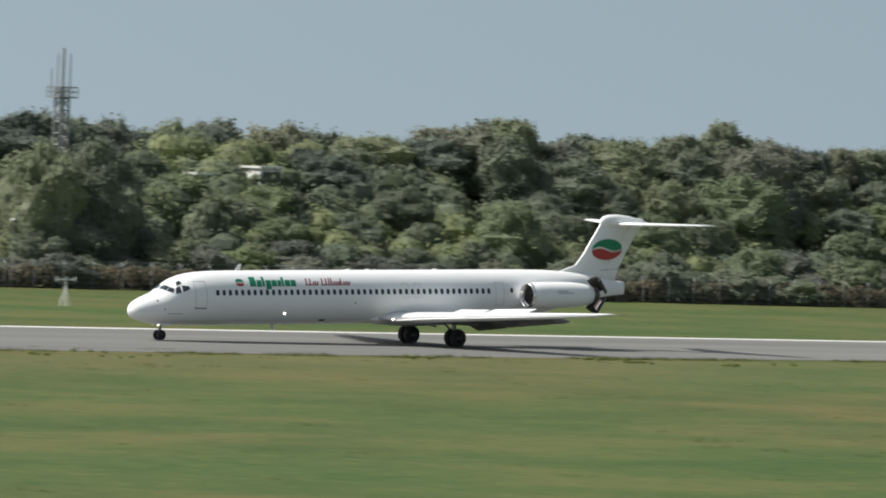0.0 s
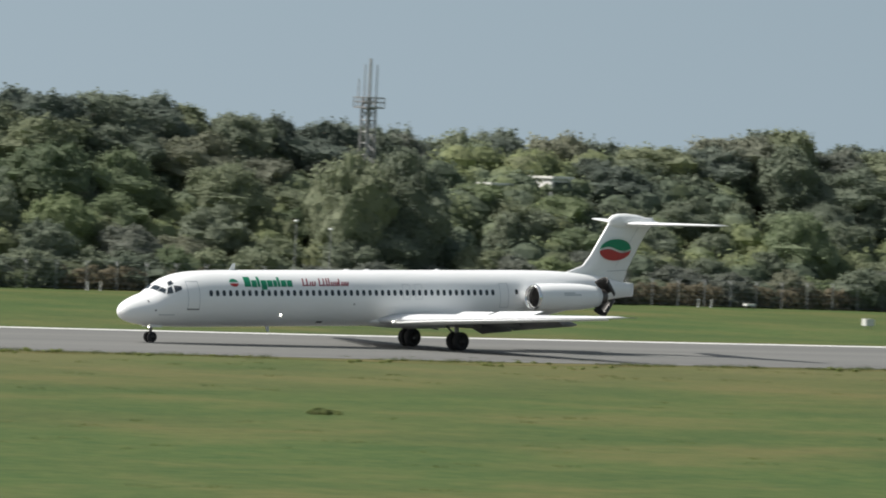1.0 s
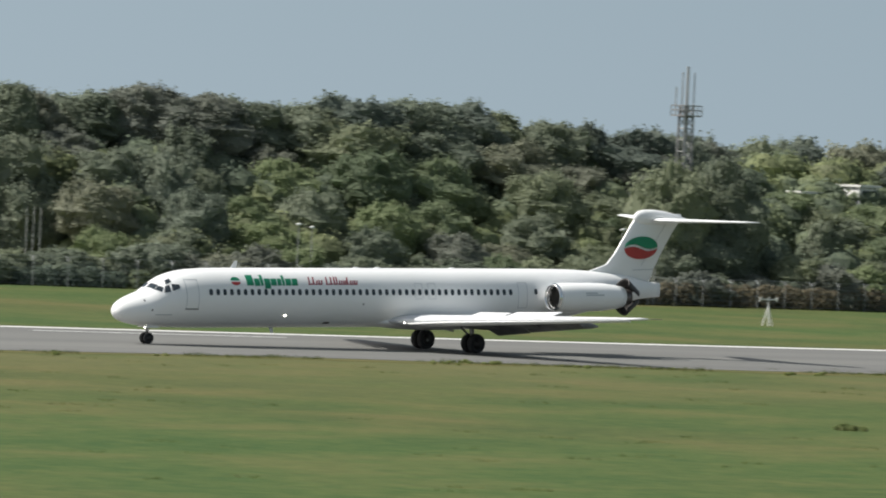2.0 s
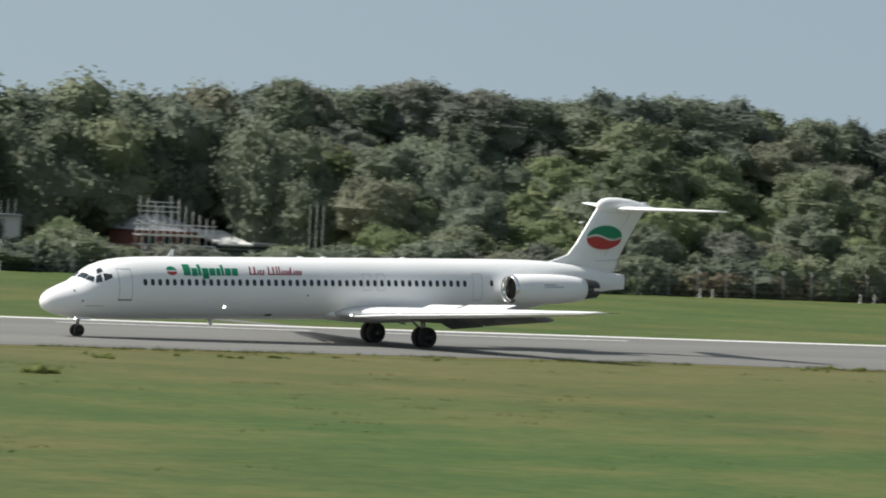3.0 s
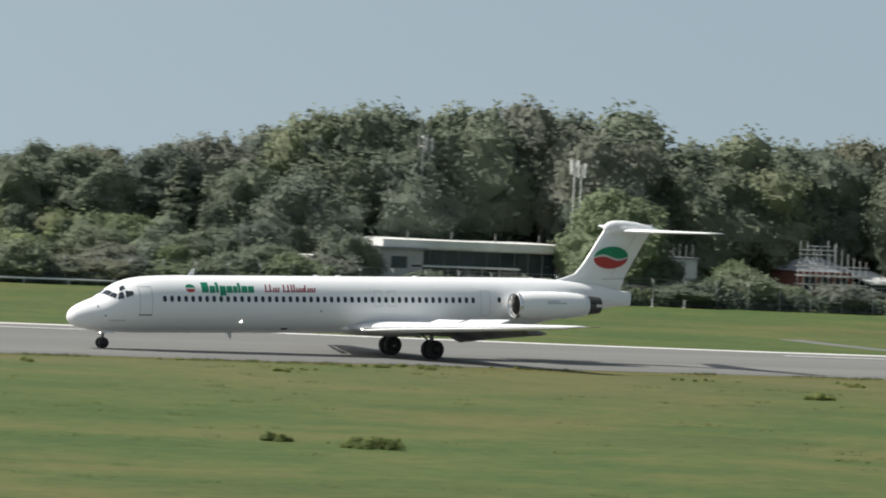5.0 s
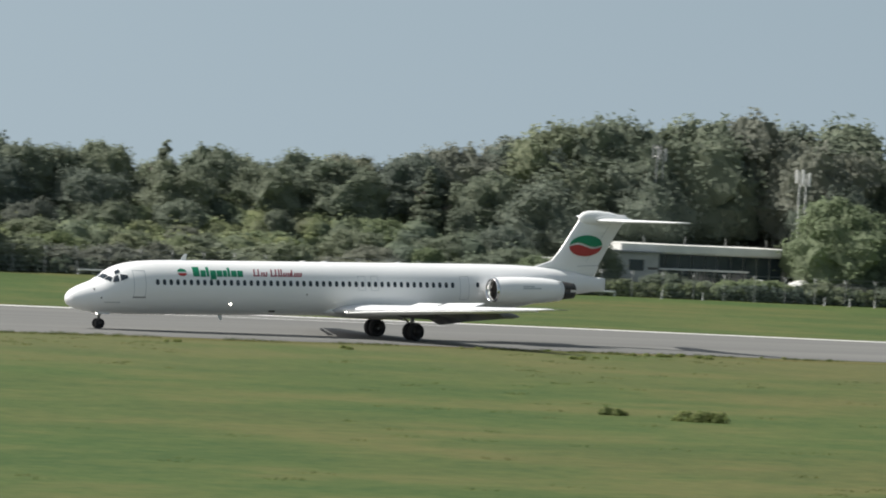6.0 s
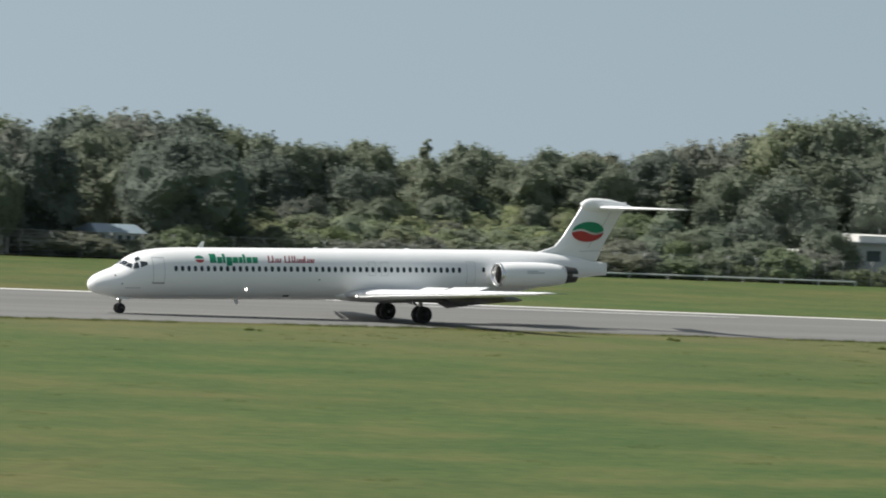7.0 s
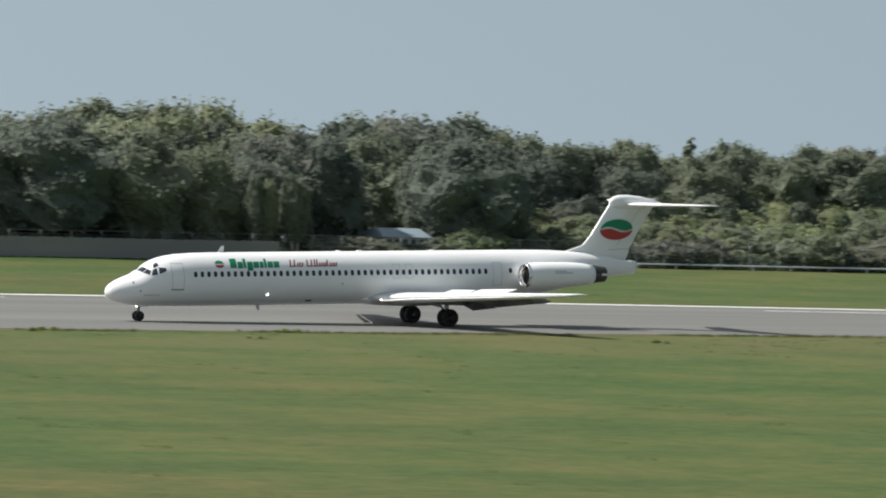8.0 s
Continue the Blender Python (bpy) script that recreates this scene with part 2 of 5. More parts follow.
TOP = [(0, 2.25), (0.1, 2.56), (0.4, 2.84), (1.1, 3.17), (1.9, 3.46), (2.6, 3.93), (3.3, 4.33), (4.3, 4.6), (5.6, 4.74), (7.5, 4.78), (30, 4.78), (33, 4.75), (35.5, 4.62), (38, 4.35), (39.6, 4.02), (40.66, 3.92)]
BOTTOM = [(0, 2.2), (0.1, 1.94), (0.4, 1.72), (1.1, 1.51), (2, 1.38), (3.5, 1.3), (5.5, 1.26), (28, 1.26), (30, 1.34), (33, 1.78), (36, 2.36), (38.5, 2.84), (40, 3.02), (40.66, 3.05)]
HALF = [(0, 0.03), (0.1, 0.34), (0.4, 0.64), (1.1, 0.97), (2, 1.23), (3, 1.42), (4.2, 1.58), (6, 1.67), (29, 1.67), (32, 1.58), (35, 1.25), (37.5, 0.82), (39.5, 0.36), (40.66, 0.10)]


def skin_y(x, z, off=0.0):
    t, b, w = curve_at(TOP, x), curve_at(BOTTOM, x), curve_at(HALF, x)
    c, r = (t + b) / 2, (t - b) / 2
    u = max(-0.98, min(0.98, (z - c) / r))
    return -(w * math.sqrt(1 - u * u)) - off


def on_skin(outline, off=0.012, inset=0.05, side=1):
    """A thin shape lying on the fuselage side, from its outline in x and z: a fan of small faces that follows the skin."""
    bm = bmesh.new()
    cx, cz = sum(p[0] for p in outline) / len(outline), sum(p[1] for p in outline) / len(outline)
    fine = []
    for (x0, z0), (x1, z1) in zip(outline, outline[1:] + outline[:1]):
        k = max(1, int(abs(z1 - z0) / 0.09))
        fine += [(x0 + (x1 - x0) * i / k, z0 + (z1 - z0) * i / k) for i in range(k)]
    rings = []
    for u in (1.0, 0.66, 0.33):
        rings.append([bm.verts.new((cx + (x - cx) * u, side * skin_y(cx + (x - cx) * u, cz + (z - cz) * u, off), cz + (z - cz) * u)) for x, z in fine])
    mid = bm.verts.new((cx, side * skin_y(cx, cz, off), cz))
    under = [bm.verts.new((x, side * skin_y(x, z, -0.02), z)) for x, z in fine]
    n = len(fine)
    for i in range(n):
        j = (i + 1) % n
        bm.faces.new((rings[0][i], under[i], under[j], rings[0][j]))
        bm.faces.new((rings[0][i], rings[0][j], rings[1][j], rings[1][i]))
        bm.faces.new((rings[1][i], rings[1][j], rings[2][j], rings[2][i]))
        bm.faces.new((rings[2][i], rings[2][j], mid))
    return bm


def nose_pane(corners, side, off=0.014):
    """A flight deck pane: four corners as x and degrees from the crown line, laid on the nose."""
    bm = bmesh.new()
    n = 6
    (xa, ta), (xb, tb), (xc, tc), (xd, td) = corners
    grid = []
    for j in range(n + 1):
        v = j / n
        row = []
        for i in range(n + 1):
            u = i / n
            x = (xa * (1 - u) + xb * u) * (1 - v) + (xd * (1 - u) + xc * u) * v
            t = radians((ta * (1 - u) + tb * u) * (1 - v) + (td * (1 - u) + tc * u) * v)
            top, low, w = curve_at(TOP, x), curve_at(BOTTOM, x), curve_at(HALF, x)
            row.append(bm.verts.new((x - off * 0.5, -side * (w + off) * math.sin(t), (top + low) / 2 + ((top - low) / 2 + off) * math.cos(t))))
        grid.append(row)
    for j in range(n):
        for i in range(n):
            bm.faces.new((grid[j][i], grid[j][i + 1], grid[j + 1][i + 1], grid[j + 1][i]))
    return bm


def oval(cx, cz, rx, rz, n=12, power=2.0):
    pts = []
    for i in range(n):
        a = math.tau * i / n
        c, s = math.cos(a), math.sin(a)
        pts.append((cx + rx * math.copysign(abs(c) ** (2 / power), c), cz + rz * math.copysign(abs(s) ** (2 / power), s)))
    return pts


def ring_outline(x0, x1, z0, z1, w, side, plane, mat, name, label):
    """A thin rectangular seam on the skin."""
    bm = bmesh.new()
    n = 8
    for a0, a1, b0, b1 in ((x0, x0 + w, z0, z1), (x1 - w, x1, z0, z1), (x0, x1, z0, z0 + w), (x0, x1, z1 - w, z1)):
        for k in range(n):
            if b1 - b0 > a1 - a0:
                q = [(a0, b0 + (b1 - b0) * k / n), (a1, b0 + (b1 - b0) * k / n), (a1, b0 + (b1 - b0) * (k + 1) / n), (a0, b0 + (b1 - b0) * (k + 1) / n)]
            else:
                q = [(a0 + (a1 - a0) * k / n, b0), (a0 + (a1 - a0) * (k + 1) / n, b0), (a0 + (a1 - a0) * (k + 1) / n, b1), (a0 + (a1 - a0) * k / n, b1)]
            bm.faces.new([bm.verts.new((x, side * skin_y(x, z, 0.006), z)) for x, z in q])
    return part(name, tilt_body(bm), mat, plane, label)


def airfoil(x, y, z, chord, thick, n=9, twist=0.0, vertical=False):
    pts = []
    us = [0.5 - 0.5 * math.cos(math.pi * i / n) for i in range(n + 1)]

    def half(u):
        return thick * 5 * chord * (0.2969 * math.sqrt(u) - 0.126 * u - 0.3516 * u * u + 0.2843 * u ** 3 - 0.1036 * u ** 4)
    for u in us[::-1]:
        pts.append((u, half(u)))
    for u in us[1:-1]:
        pts.append((u, -half(u) * 0.75))
    c, s = math.cos(twist), math.sin(twist)
    out = []
    for u, w in pts:
        a, b = u * chord, w
        a, b = a * c + b * s, -a * s + b * c
        out.append((x + a, y + b, z) if vertical else (x + a, y, z + b))
    return out


def wing_mesh(sections, side, vertical=False):
    bm = bmesh.new()
    rings = []
    for s in sections:
        x, y, z, chord, thick = s[:5]
        rings.append(airfoil(x, side * y, z, chord, thick, twist=s[5] if len(s) > 5 else 0.0, vertical=vertical))
    loft(bm, rings)
    return tilt_body(bm)


def revolve(bm, prof, centre, seg=28, close=False):
    """Rings of (x, radius) about an axis along x through centre (y, z)."""
    y, z = centre
    return loft(bm, [[(x, y + r * math.cos(i * math.tau / seg), z + r * math.sin(i * math.tau / seg)) for i in range(seg)] for x, r in prof], cap=close)


def tyre_mesh(r, w, seg=28):
    bm = bmesh.new()
    prof = [(-w * 0.36, r * 0.55), (-w * 0.5, r * 0.66), (-w * 0.5, r * 0.86), (-w * 0.36, r * 0.97), (-w * 0.15, r), (w * 0.15, r), (w * 0.36, r * 0.97), (w * 0.5, r * 0.86), (w * 0.5, r * 0.66), (w * 0.36, r * 0.55)]
    loft(bm, [[(pr * math.cos(i * math.tau / seg), px, pr * math.sin(i * math.tau / seg)) for i in range(seg)] for px, pr in prof])
    return bm


def rim_mesh(r, w, seg=20):
    bm = bmesh.new()
    prof = [(-w * 0.42, r * 0.56), (-w * 0.3, r * 0.5), (-w * 0.22, r * 0.2), (w * 0.22, r * 0.2), (w * 0.3, r * 0.5), (w * 0.42, r * 0.56)]
    loft(bm, [[(pr * math.cos(i * math.tau / seg), px, pr * math.sin(i * math.tau / seg)) for i in range(seg)] for px, pr in prof])
    return bm


def wheel(plane, leg, x, y, r, w):
    t = part("tyre", tyre_mesh(r, w), TYRE, leg, "black rubber tyre", True)
    part_rim = part("rim", rim_mesh(r, w), DARK, leg, "dark metal wheel rim", True)
    for o in (t, part_rim):
        o.location = (x, y, r)


def airliner():
    plane = tagged(hub("airliner"), "white twin-jet T-tail airliner with green and maroon titles", "airplane")
    # fuselage
    bm = bmesh.new()
    xs = [0.0, 0.04, 0.12, 0.25, 0.4, 0.6, 0.85, 1.2, 1.55, 1.9, 2.25, 2.6, 2.95, 3.3, 3.8, 4.3, 5, 6, 7.5] + [9 + 1.5 * i for i in range(14)] + [29.5, 30.5, 31.5, 32.5, 33.5, 34.5, 35.5, 36.5, 37.5, 38.3, 39, 39.6, 40.2, 40.66]
    rings = []
    for x in xs:
        t, b, w = curve_at(TOP, x), curve_at(BOTTOM, x), curve_at(HALF, x)
        c, r = (t + b) / 2, max((t - b) / 2, 0.02)
        rings.append([(x, w * math.sin(i * math.tau / 40), c + r * math.cos(i * math.tau / 40)) for i in range(40)])
    loft(bm, rings)
    fus = part("fuselage", tilt_body(bm), WHITE, plane, "white painted fuselage", True)
    # belly fairing round the wing roots
    bm = bmesh.new()
    rings = []
    for i in range(15):
        u = i / 14
        x, k = 17.6 + 11.4 * u, max(0.03, math.sin(math.pi * min(max(u, 0.004), 0.996)) ** 0.5)
        rings.append([(x, 1.95 * k * math.sin(a * math.tau / 24), 1.62 + 0.56 * k * math.cos(a * math.tau / 24)) for a in range(24)])
    loft(bm, rings)
    part("belly_fairing", tilt_body(bm), WHITE, plane, "", True)
    # wings with slats, flaps, spoilers
    for side in (-1, 1):
        secs = [(18.7, 0.8, 1.62, 7.6, 0.125), (19.6, 1.9, 1.68, 6.5, 0.125), (21.0, 5.2, 1.92, 4.4, 0.135), (23.3, 10.6, 2.22, 2.75, 0.145), (25.7, 16.1, 2.5, 1.35, 0.14), (25.95, 16.45, 2.52, 1.0, 0.06)]
        w = part("wing", wing_mesh(secs, side), WINGGREY, plane, "swept light grey wing", True)
        bm = bmesh.new()
        rod(bm, (26.9, side * 16.4, 2.52), (27.7, side * 16.42, 2.5), 0.03, 0.01, 6)
        part("static_wick", tilt_body(bm), STEEL, w)
        slat = [(19.25, 2.3, 1.56, 0.75, 0.26, 0.35), (20.55, 5.2, 1.8, 0.68, 0.24, 0.35), (22.9, 10.6, 2.12, 0.5, 0.24, 0.35), (25.4, 16.0, 2.45, 0.34, 0.22, 0.35)]
        part("slat", wing_mesh(slat, side), WHITE, w, "white extended leading-edge slat", True)
        for a, b in (((25.35, 2.2, 1.5, 1.45), (25.1, 5.9, 1.76, 1.25)), ((25.05, 6.1, 1.78, 1.2), (25.75, 10.8, 2.08, 0.85))):
            secs = [(x, y, z, c, 0.13, 0.5) for x, y, z, c in (a, b)]
            part("flap", wing_mesh(secs, side), UNDER, w, "lowered dark grey trailing-edge flap", True)
        for y in (3.6, 7.2, 10.4):
            bm = bmesh.new()
            x0 = 21.9 + (y - 3.6) * 0.28
            rings = []
            for i in range(9):
                u = i / 8
                k = 0.03 + 0.2 * math.sin(math.pi * u) ** 0.6
                rings.append([(x0 + 3.9 * u, side * y + 0.8 * k * math.cos(q * math.tau / 10), 1.72 + (y - 3.6) * 0.06 - 0.35 * u + k * 1.2 * math.sin(q * math.tau / 10)) for q in range(10)])
            loft(bm, rings)
            part("flap_track_fairing", tilt_body(bm), UNDER, w, "", True)
        for (xa, ya, za), (xb, yb, zb) in (((23.5, 3.2, 2.05), (23.75, 6.1, 2.2)), ((23.85, 6.35, 2.2), (24.6, 9.9, 2.42))):
            bm = bmesh.new()
            v = [(xa, side * ya, za), (xb, side * yb, zb), (xb + 0.72, side * yb, zb + 0.2), (xa + 0.85, side * ya, za + 0.24)]
            top = [bm.verts.new(p) for p in v]
            low = [bm.verts.new((p[0] + 0.03, p[1], p[2] - 0.045)) for p in v]
            bm.faces.new(top), bm.faces.new(low[::-1])
            for i in range(4):
                bm.faces.new((top[i], low[i], low[(i + 1) % 4], top[(i + 1) % 4]))
            part("spoiler", tilt_body(bm), WHITE, w, "raised white spoiler panel")
    # fin, rudder seam, top fairing, tailplane
    bm = bmesh.new()
    fin = [(34.9, 0, 3.95, 4.9, 0.05), (34.6, 0, 4.55, 5.5, 0.05), (35.3, 0, 4.75, 4.8, 0.07), (36.3, 0, 5.05, 3.98, 0.10), (36.95, 0, 5.75, 3.72, 0.11), (37.8, 0, 7.0, 3.65, 0.11), (38.45, 0, 7.95, 3.7, 0.1), (38.7, 0, 8.2, 3.4, 0.08)]
    loft(bm, [airfoil(x, y, z, c, t, 9, 0, True) for x, y, z, c, t in fin])
    finob = part("fin", tilt_body(bm), WHITE, plane, "white swept tail fin", True)
    bm = bmesh.new()
    for (x0, z0), (x1, z1) in (((39.0, 5.0), (40.9, 7.7)),):
        for s in (-1, 1):
            rod(bm, (x0, s * 0.16, z0), (x1, s * 0.12, z1), 0.012, 0.012, 4)
    rod(bm, (38.3, -0.22, 4.72), (40.0, -0.1, 4.78), 0.02, 0.02, 4)
    part("rudder_seam", tilt_body(bm), SEAM, finob)
    bm = bmesh.new()
    rings = []
    for x, hw, z0, z1 in [(38.35, 0.04, 7.85, 7.95), (38.45, 0.17, 7.68, 8.18), (38.7, 0.28, 7.55, 8.36), (39.1, 0.35, 7.5, 8.45), (39.8, 0.38, 7.48, 8.46), (40.8, 0.34, 7.52, 8.36), (41.8, 0.22, 7.6, 8.14), (42.6, 0.08, 7.72, 7.9), (42.75, 0.02, 7.8, 7.84)]:
        rings.append([(x, hw * math.sin(i * math.tau / 16), (z0 + z1) / 2 + (z1 - z0) / 2 * math.cos(i * math.tau / 16)) for i in range(16)])
    loft(bm, rings)
    part("fin_top_fairing", tilt_body(bm), WHITE, finob, "", True)
    for side in (-1, 1):
        secs = [(39.4, 0.05, 7.8, 3.2, 0.10), (40.15, 2.0, 7.82, 2.7, 0.10), (41.95, 6.15, 7.9, 1.5, 0.09), (42.25, 6.35, 7.9, 1.15, 0.05)]
        part("tailplane", wing_mesh(secs, side), WHITE, plane, "white horizontal tailplane", True)
    # livery on the fin: a two-tone drop emblem
    for s in (-1, 1):
        for mat, up in ((GREEN, 1), (RED, -1)):
            bm = bmesh.new()
            n = 26
            rows = []
            for i in range(n + 1):
                u = -1 + 2 * i / n
                edge = 0.7 * math.sqrt(max(0.0, 1 - u * u))
                div = -0.13 * math.sin(math.pi * u)
                lo, hi = (max(div + 0.07, -edge), edge) if up > 0 else (-edge, min(div - 0.07, edge))
                if hi < lo:
                    lo = hi = (lo + hi) / 2
                rows.append([(38.92 + 1.28 * u + 0.14 * z, s * 0.215, 6.1 + z) for z in (lo, (lo + hi) / 2, hi)])
            vs = loft(bm, rows, closed=False, cap=False)
            out = bmesh.ops.extrude_face_region(bm, geom=bm.faces[:])
            for v in out["geom"]:
                if isinstance(v, bmesh.types.BMVert):
                    v.co.y -= s * 0.1
            part("emblem", tilt_body(bm), mat, finob, "green half of a drop emblem" if up > 0 else "red half of a drop emblem")
    # cabin windows
    for side in (-1, 1):
        bm = bmesh.new()
        ring = oval(0, 3.415, 0.125, 0.185, 12, 3.0)
        outer = [bm.verts.new((x, -side * skin_y(10, z, 0.012), z)) for x, z in ring]
        under = [bm.verts.new((x, -side * skin_y(10, z, -0.02), z)) for x, z in ring]
        bm.faces.new(outer)
        for i in range(12):
            bm.faces.new((outer[i], under[i], under[(i + 1) % 12], outer[(i + 1) % 12]))
        me = None
        for k in range(46):
            x = 5.76 + 0.49 * k
            if me is None:
                o = part("cabin_window", bm, PANE, plane)
                me = o.data
            else:
                o = new("cabin_window", me)
                o.parent = plane
            o.location = (x, 0, PITCH * (x - 16))
    part("rear_window", tilt_body(on_skin(oval(29.75, 3.45, 0.12, 0.17, 12, 3))), PANE, plane)
    # flight deck windows
    for side in (1, -1):
        part("windscreen", tilt_body(nose_pane([(2.16, 4), (2.3, 33), (2.62, 31), (2.5, 4)], side)), PANE, plane, "dark windscreen pane")
        part("windscreen", tilt_body(nose_pane([(2.32, 36), (2.62, 55), (2.8, 46), (2.64, 33)], side)), PANE, plane, "dark windscreen pane")
        part("cockpit_window", tilt_body(nose_pane([(2.74, 60), (3.14, 65), (3.16, 46), (2.9, 45)], side)), PANE, plane, "dark side window of the flight deck")
        part("cockpit_window", tilt_body(nose_pane([(3.25, 65), (3.74, 62), (3.76, 54), (3.28, 46)], side)), PANE, plane, "dark side window of the flight deck")
        part("cockpit_window", tilt_body(nose_pane([(2.98, 41), (3.34, 41), (3.34, 28), (3.06, 28)], side)), PANE, plane, "small eyebrow window of the flight deck")
    # doors and hatches
    ring_outline(4.1, 4.95, 2.42, 4.15, 0.035, 1, plane, SEAM, "door_seam", "forward passenger door outline")
    part("door_sill", tilt_body(on_skin([(4.08, 2.38), (4.97, 2.38), (4.97, 2.46), (4.08, 2.46)])), UNDER, plane, "dark door sill strip")
    ring_outline(28.4, 29.1, 2.45, 4.0, 0.03, 1, plane, SEAM, "door_seam", "rear door outline")
    for x in (20.9, 21.88):
        ring_outline(x - 0.28, x + 0.28, 3.0, 3.95, 0.025, 1, plane, SEAM, "exit_seam", "overwing exit outline")
    part("vent", tilt_body(on_skin([(14.4, 1.5), (14.85, 1.5), (14.85, 1.62), (14.4, 1.62)])), DARK, plane, "dark side vent")
    part("service_panel", tilt_body(on_skin([(2.2, 2.05), (3.3, 2.05), (3.3, 2.1), (2.2, 2.1)])), SEAM, plane)
    for x, z in ((1.55, 2.9), (1.95, 2.35), (16.8, 2.7)):
        part("sensor", tilt_body(on_skin(oval(x, z, 0.06, 0.06, 8))), UNDER, plane)
    # side lamp under the forward cabin
    part("landing_lamp", tilt_body(on_skin(oval(11.3, 2.02, 0.055, 0.055, 12), 0.03)), LAMP, plane, "lit landing lamp")
    bm = bmesh.new()
    bmesh.ops.create_uvsphere(bm, u_segments=12, v_segments=8, radius=0.07, matrix=Matrix.Translation((19.42, -2.3, 1.6)))
    part("wing_root_lamp", tilt_body(bm), LAMP, plane, "lit wing root lamp", True)
    # aerials
    bm = bmesh.new()
    loft(bm, [airfoil(8.1, 0, 4.72, 0.5, 0.02, 5, 0, True), airfoil(8.45, 0, 5.2, 0.22, 0.015, 5, 0, True)])
    part("aerial", tilt_body(bm), WHITE, plane)
    bm = bmesh.new()
    loft(bm, [airfoil(11.1, 0, 1.32, 0.35, 0.02, 5, 0, True), airfoil(11.3, 0, 0.92, 0.18, 0.015, 5, 0, True)])
    part("aerial", tilt_body(bm), WHITE, plane)
    for x in (17.3, 18.9, 24.5):
        bm = bmesh.new()
        bmesh.ops.create_uvsphere(bm, u_segments=10, v_segments=6, radius=0.12, matrix=Matrix.Translation((x, 0, 4.76)) @ Matrix.Diagonal((2.2, 1, 0.7, 1)))
        part("beacon", tilt_body(bm), WHITE, plane, "", True)
    # titles on the side: plain bars in the livery colours
    x = 8.4
    for k, (w, z0, z1) in enumerate(((0.5, 3.8, 4.4), (0.4, 3.78, 4.2), (0.22, 3.8, 4.4), (0.44, 3.62, 4.2), (0.42, 3.8, 4.2), (0.3, 3.8, 4.2), (0.2, 3.8, 4.38), (0.42, 3.8, 4.2), (0.42, 3.8, 4.2))):
        pts = []
        for i in range(5):
            pts.append((x + 0.06 * i / 4, z0 + (z1 - z0) * i / 4))
        for i in range(5):
            pts.append((x + w - 0.02 + 0.06 * (4 - i) / 4, z1 - (z1 - z0) * i / 4))
        part("title_bar", tilt_body(on_skin(pts, 0.01)), GREEN, plane, "green title bar")
        x += w + 0.045
    x = 12.85
    for w, z1 in ((0.5, 4.3), (0.12, 4.1), (0.3, 4.12), (0.0, 0), (0.52, 4.3), (0.3, 4.32), (0.28, 4.1), (0.24, 4.1), (0.16, 4.28), (0.26, 4.1), (0.26, 4.1)):
        if w == 0:
            x += 0.22
            continue
        for a, b in ((0.0, 0.1), (0.62, 0.72)) if w > 0.2 else ((0.0, 0.5),):
            q = [(x + a * w, 3.84), (x + a * w + 0.085, 3.84), (x + a * w + 0.19, z1), (x + a * w + 0.105, z1)]
            part("title_bar", tilt_body(on_skin(q, 0.01)), MAROON, plane, "maroon title stroke")
        q = [(x, 3.84), (x + w, 3.86), (x + w, 3.93), (x, 3.91)]
        part("title_bar", tilt_body(on_skin(q, 0.01)), MAROON, plane, "maroon title stroke")
        x += w + 0.045
    for mat, a0 in ((GREEN, 0), (RED, math.pi)):
        pts = [(7.64 + 0.33 * math.cos(a0 + math.pi * i / 10), 4.05 + (0.04 if a0 == 0 else -0.04) + 0.2 * math.sin(a0 + math.pi * i / 10)) for i in range(11)]
        part("emblem", tilt_body(on_skin(pts, 0.01)), mat, plane, "small round two-tone emblem half")
    # engines
    doors = []
    for side in (-1, 1):
        cy, cz = side * 2.72, 3.17
        bm = bmesh.new()
        revolve(bm, [(30.42, 0.66), (30.22, 0.71), (30.17, 0.75), (30.22, 0.79), (30.5, 0.84), (31.4, 0.87), (33.0, 0.87), (34.0, 0.83), (34.9, 0.74), (35.45, 0.65), (35.45, 0.57), (34.7, 0.57)], (cy, cz), 32)
        eng = part("engine_nacelle", tilt_body(bm), WHITE, plane, "white tail-mounted engine nacelle", True)
        bm = bmesh.new()
        revolve(bm, [(30.62, 0.64), (30.3, 0.68), (30.17, 0.72), (30.14, 0.75), (30.17, 0.785), (30.34, 0.825)], (cy, cz), 32)
        part("inlet_lip", tilt_body(bm), CHROME, eng, "polished metal inlet lip", True)
        bm = bmesh.new()
        revolve(bm, [(30.5, 0.665), (31.5, 0.63), (31.52, 0.3), (31.52, 0.02)], (cy, cz), 28)
        part("inlet_duct", tilt_body(bm), DARK, eng, "", True)
        bm = bmesh.new()
        revolve(bm, [(31.2, 0.01), (31.3, 0.1), (31.5, 0.2), (31.55, 0.22)], (cy, cz), 16)
        for k in range(20):
            a = math.tau * k / 20
            p = [(31.45, 0.2, a), (31.5, 0.66, a + 0.05), (31.58, 0.66, a + 0.2), (31.53, 0.2, a + 0.16)]
            bm.faces.new([bm.verts.new((x, cy + r * math.cos(q), cz + r * math.sin(q))) for x, r, q in p])
        part("fan", tilt_body(bm), STEEL, eng)
        bm = bmesh.new()
        revolve(bm, [(35.15, 0.56), (36.0, 0.48), (36.05, 0.45), (35.3, 0.47), (35.2, 0.05)], (cy, cz), 24)
        part("exhaust", tilt_body(bm), BURNT, eng, "burnt metal exhaust pipe", True)
        bm = bmesh.new()
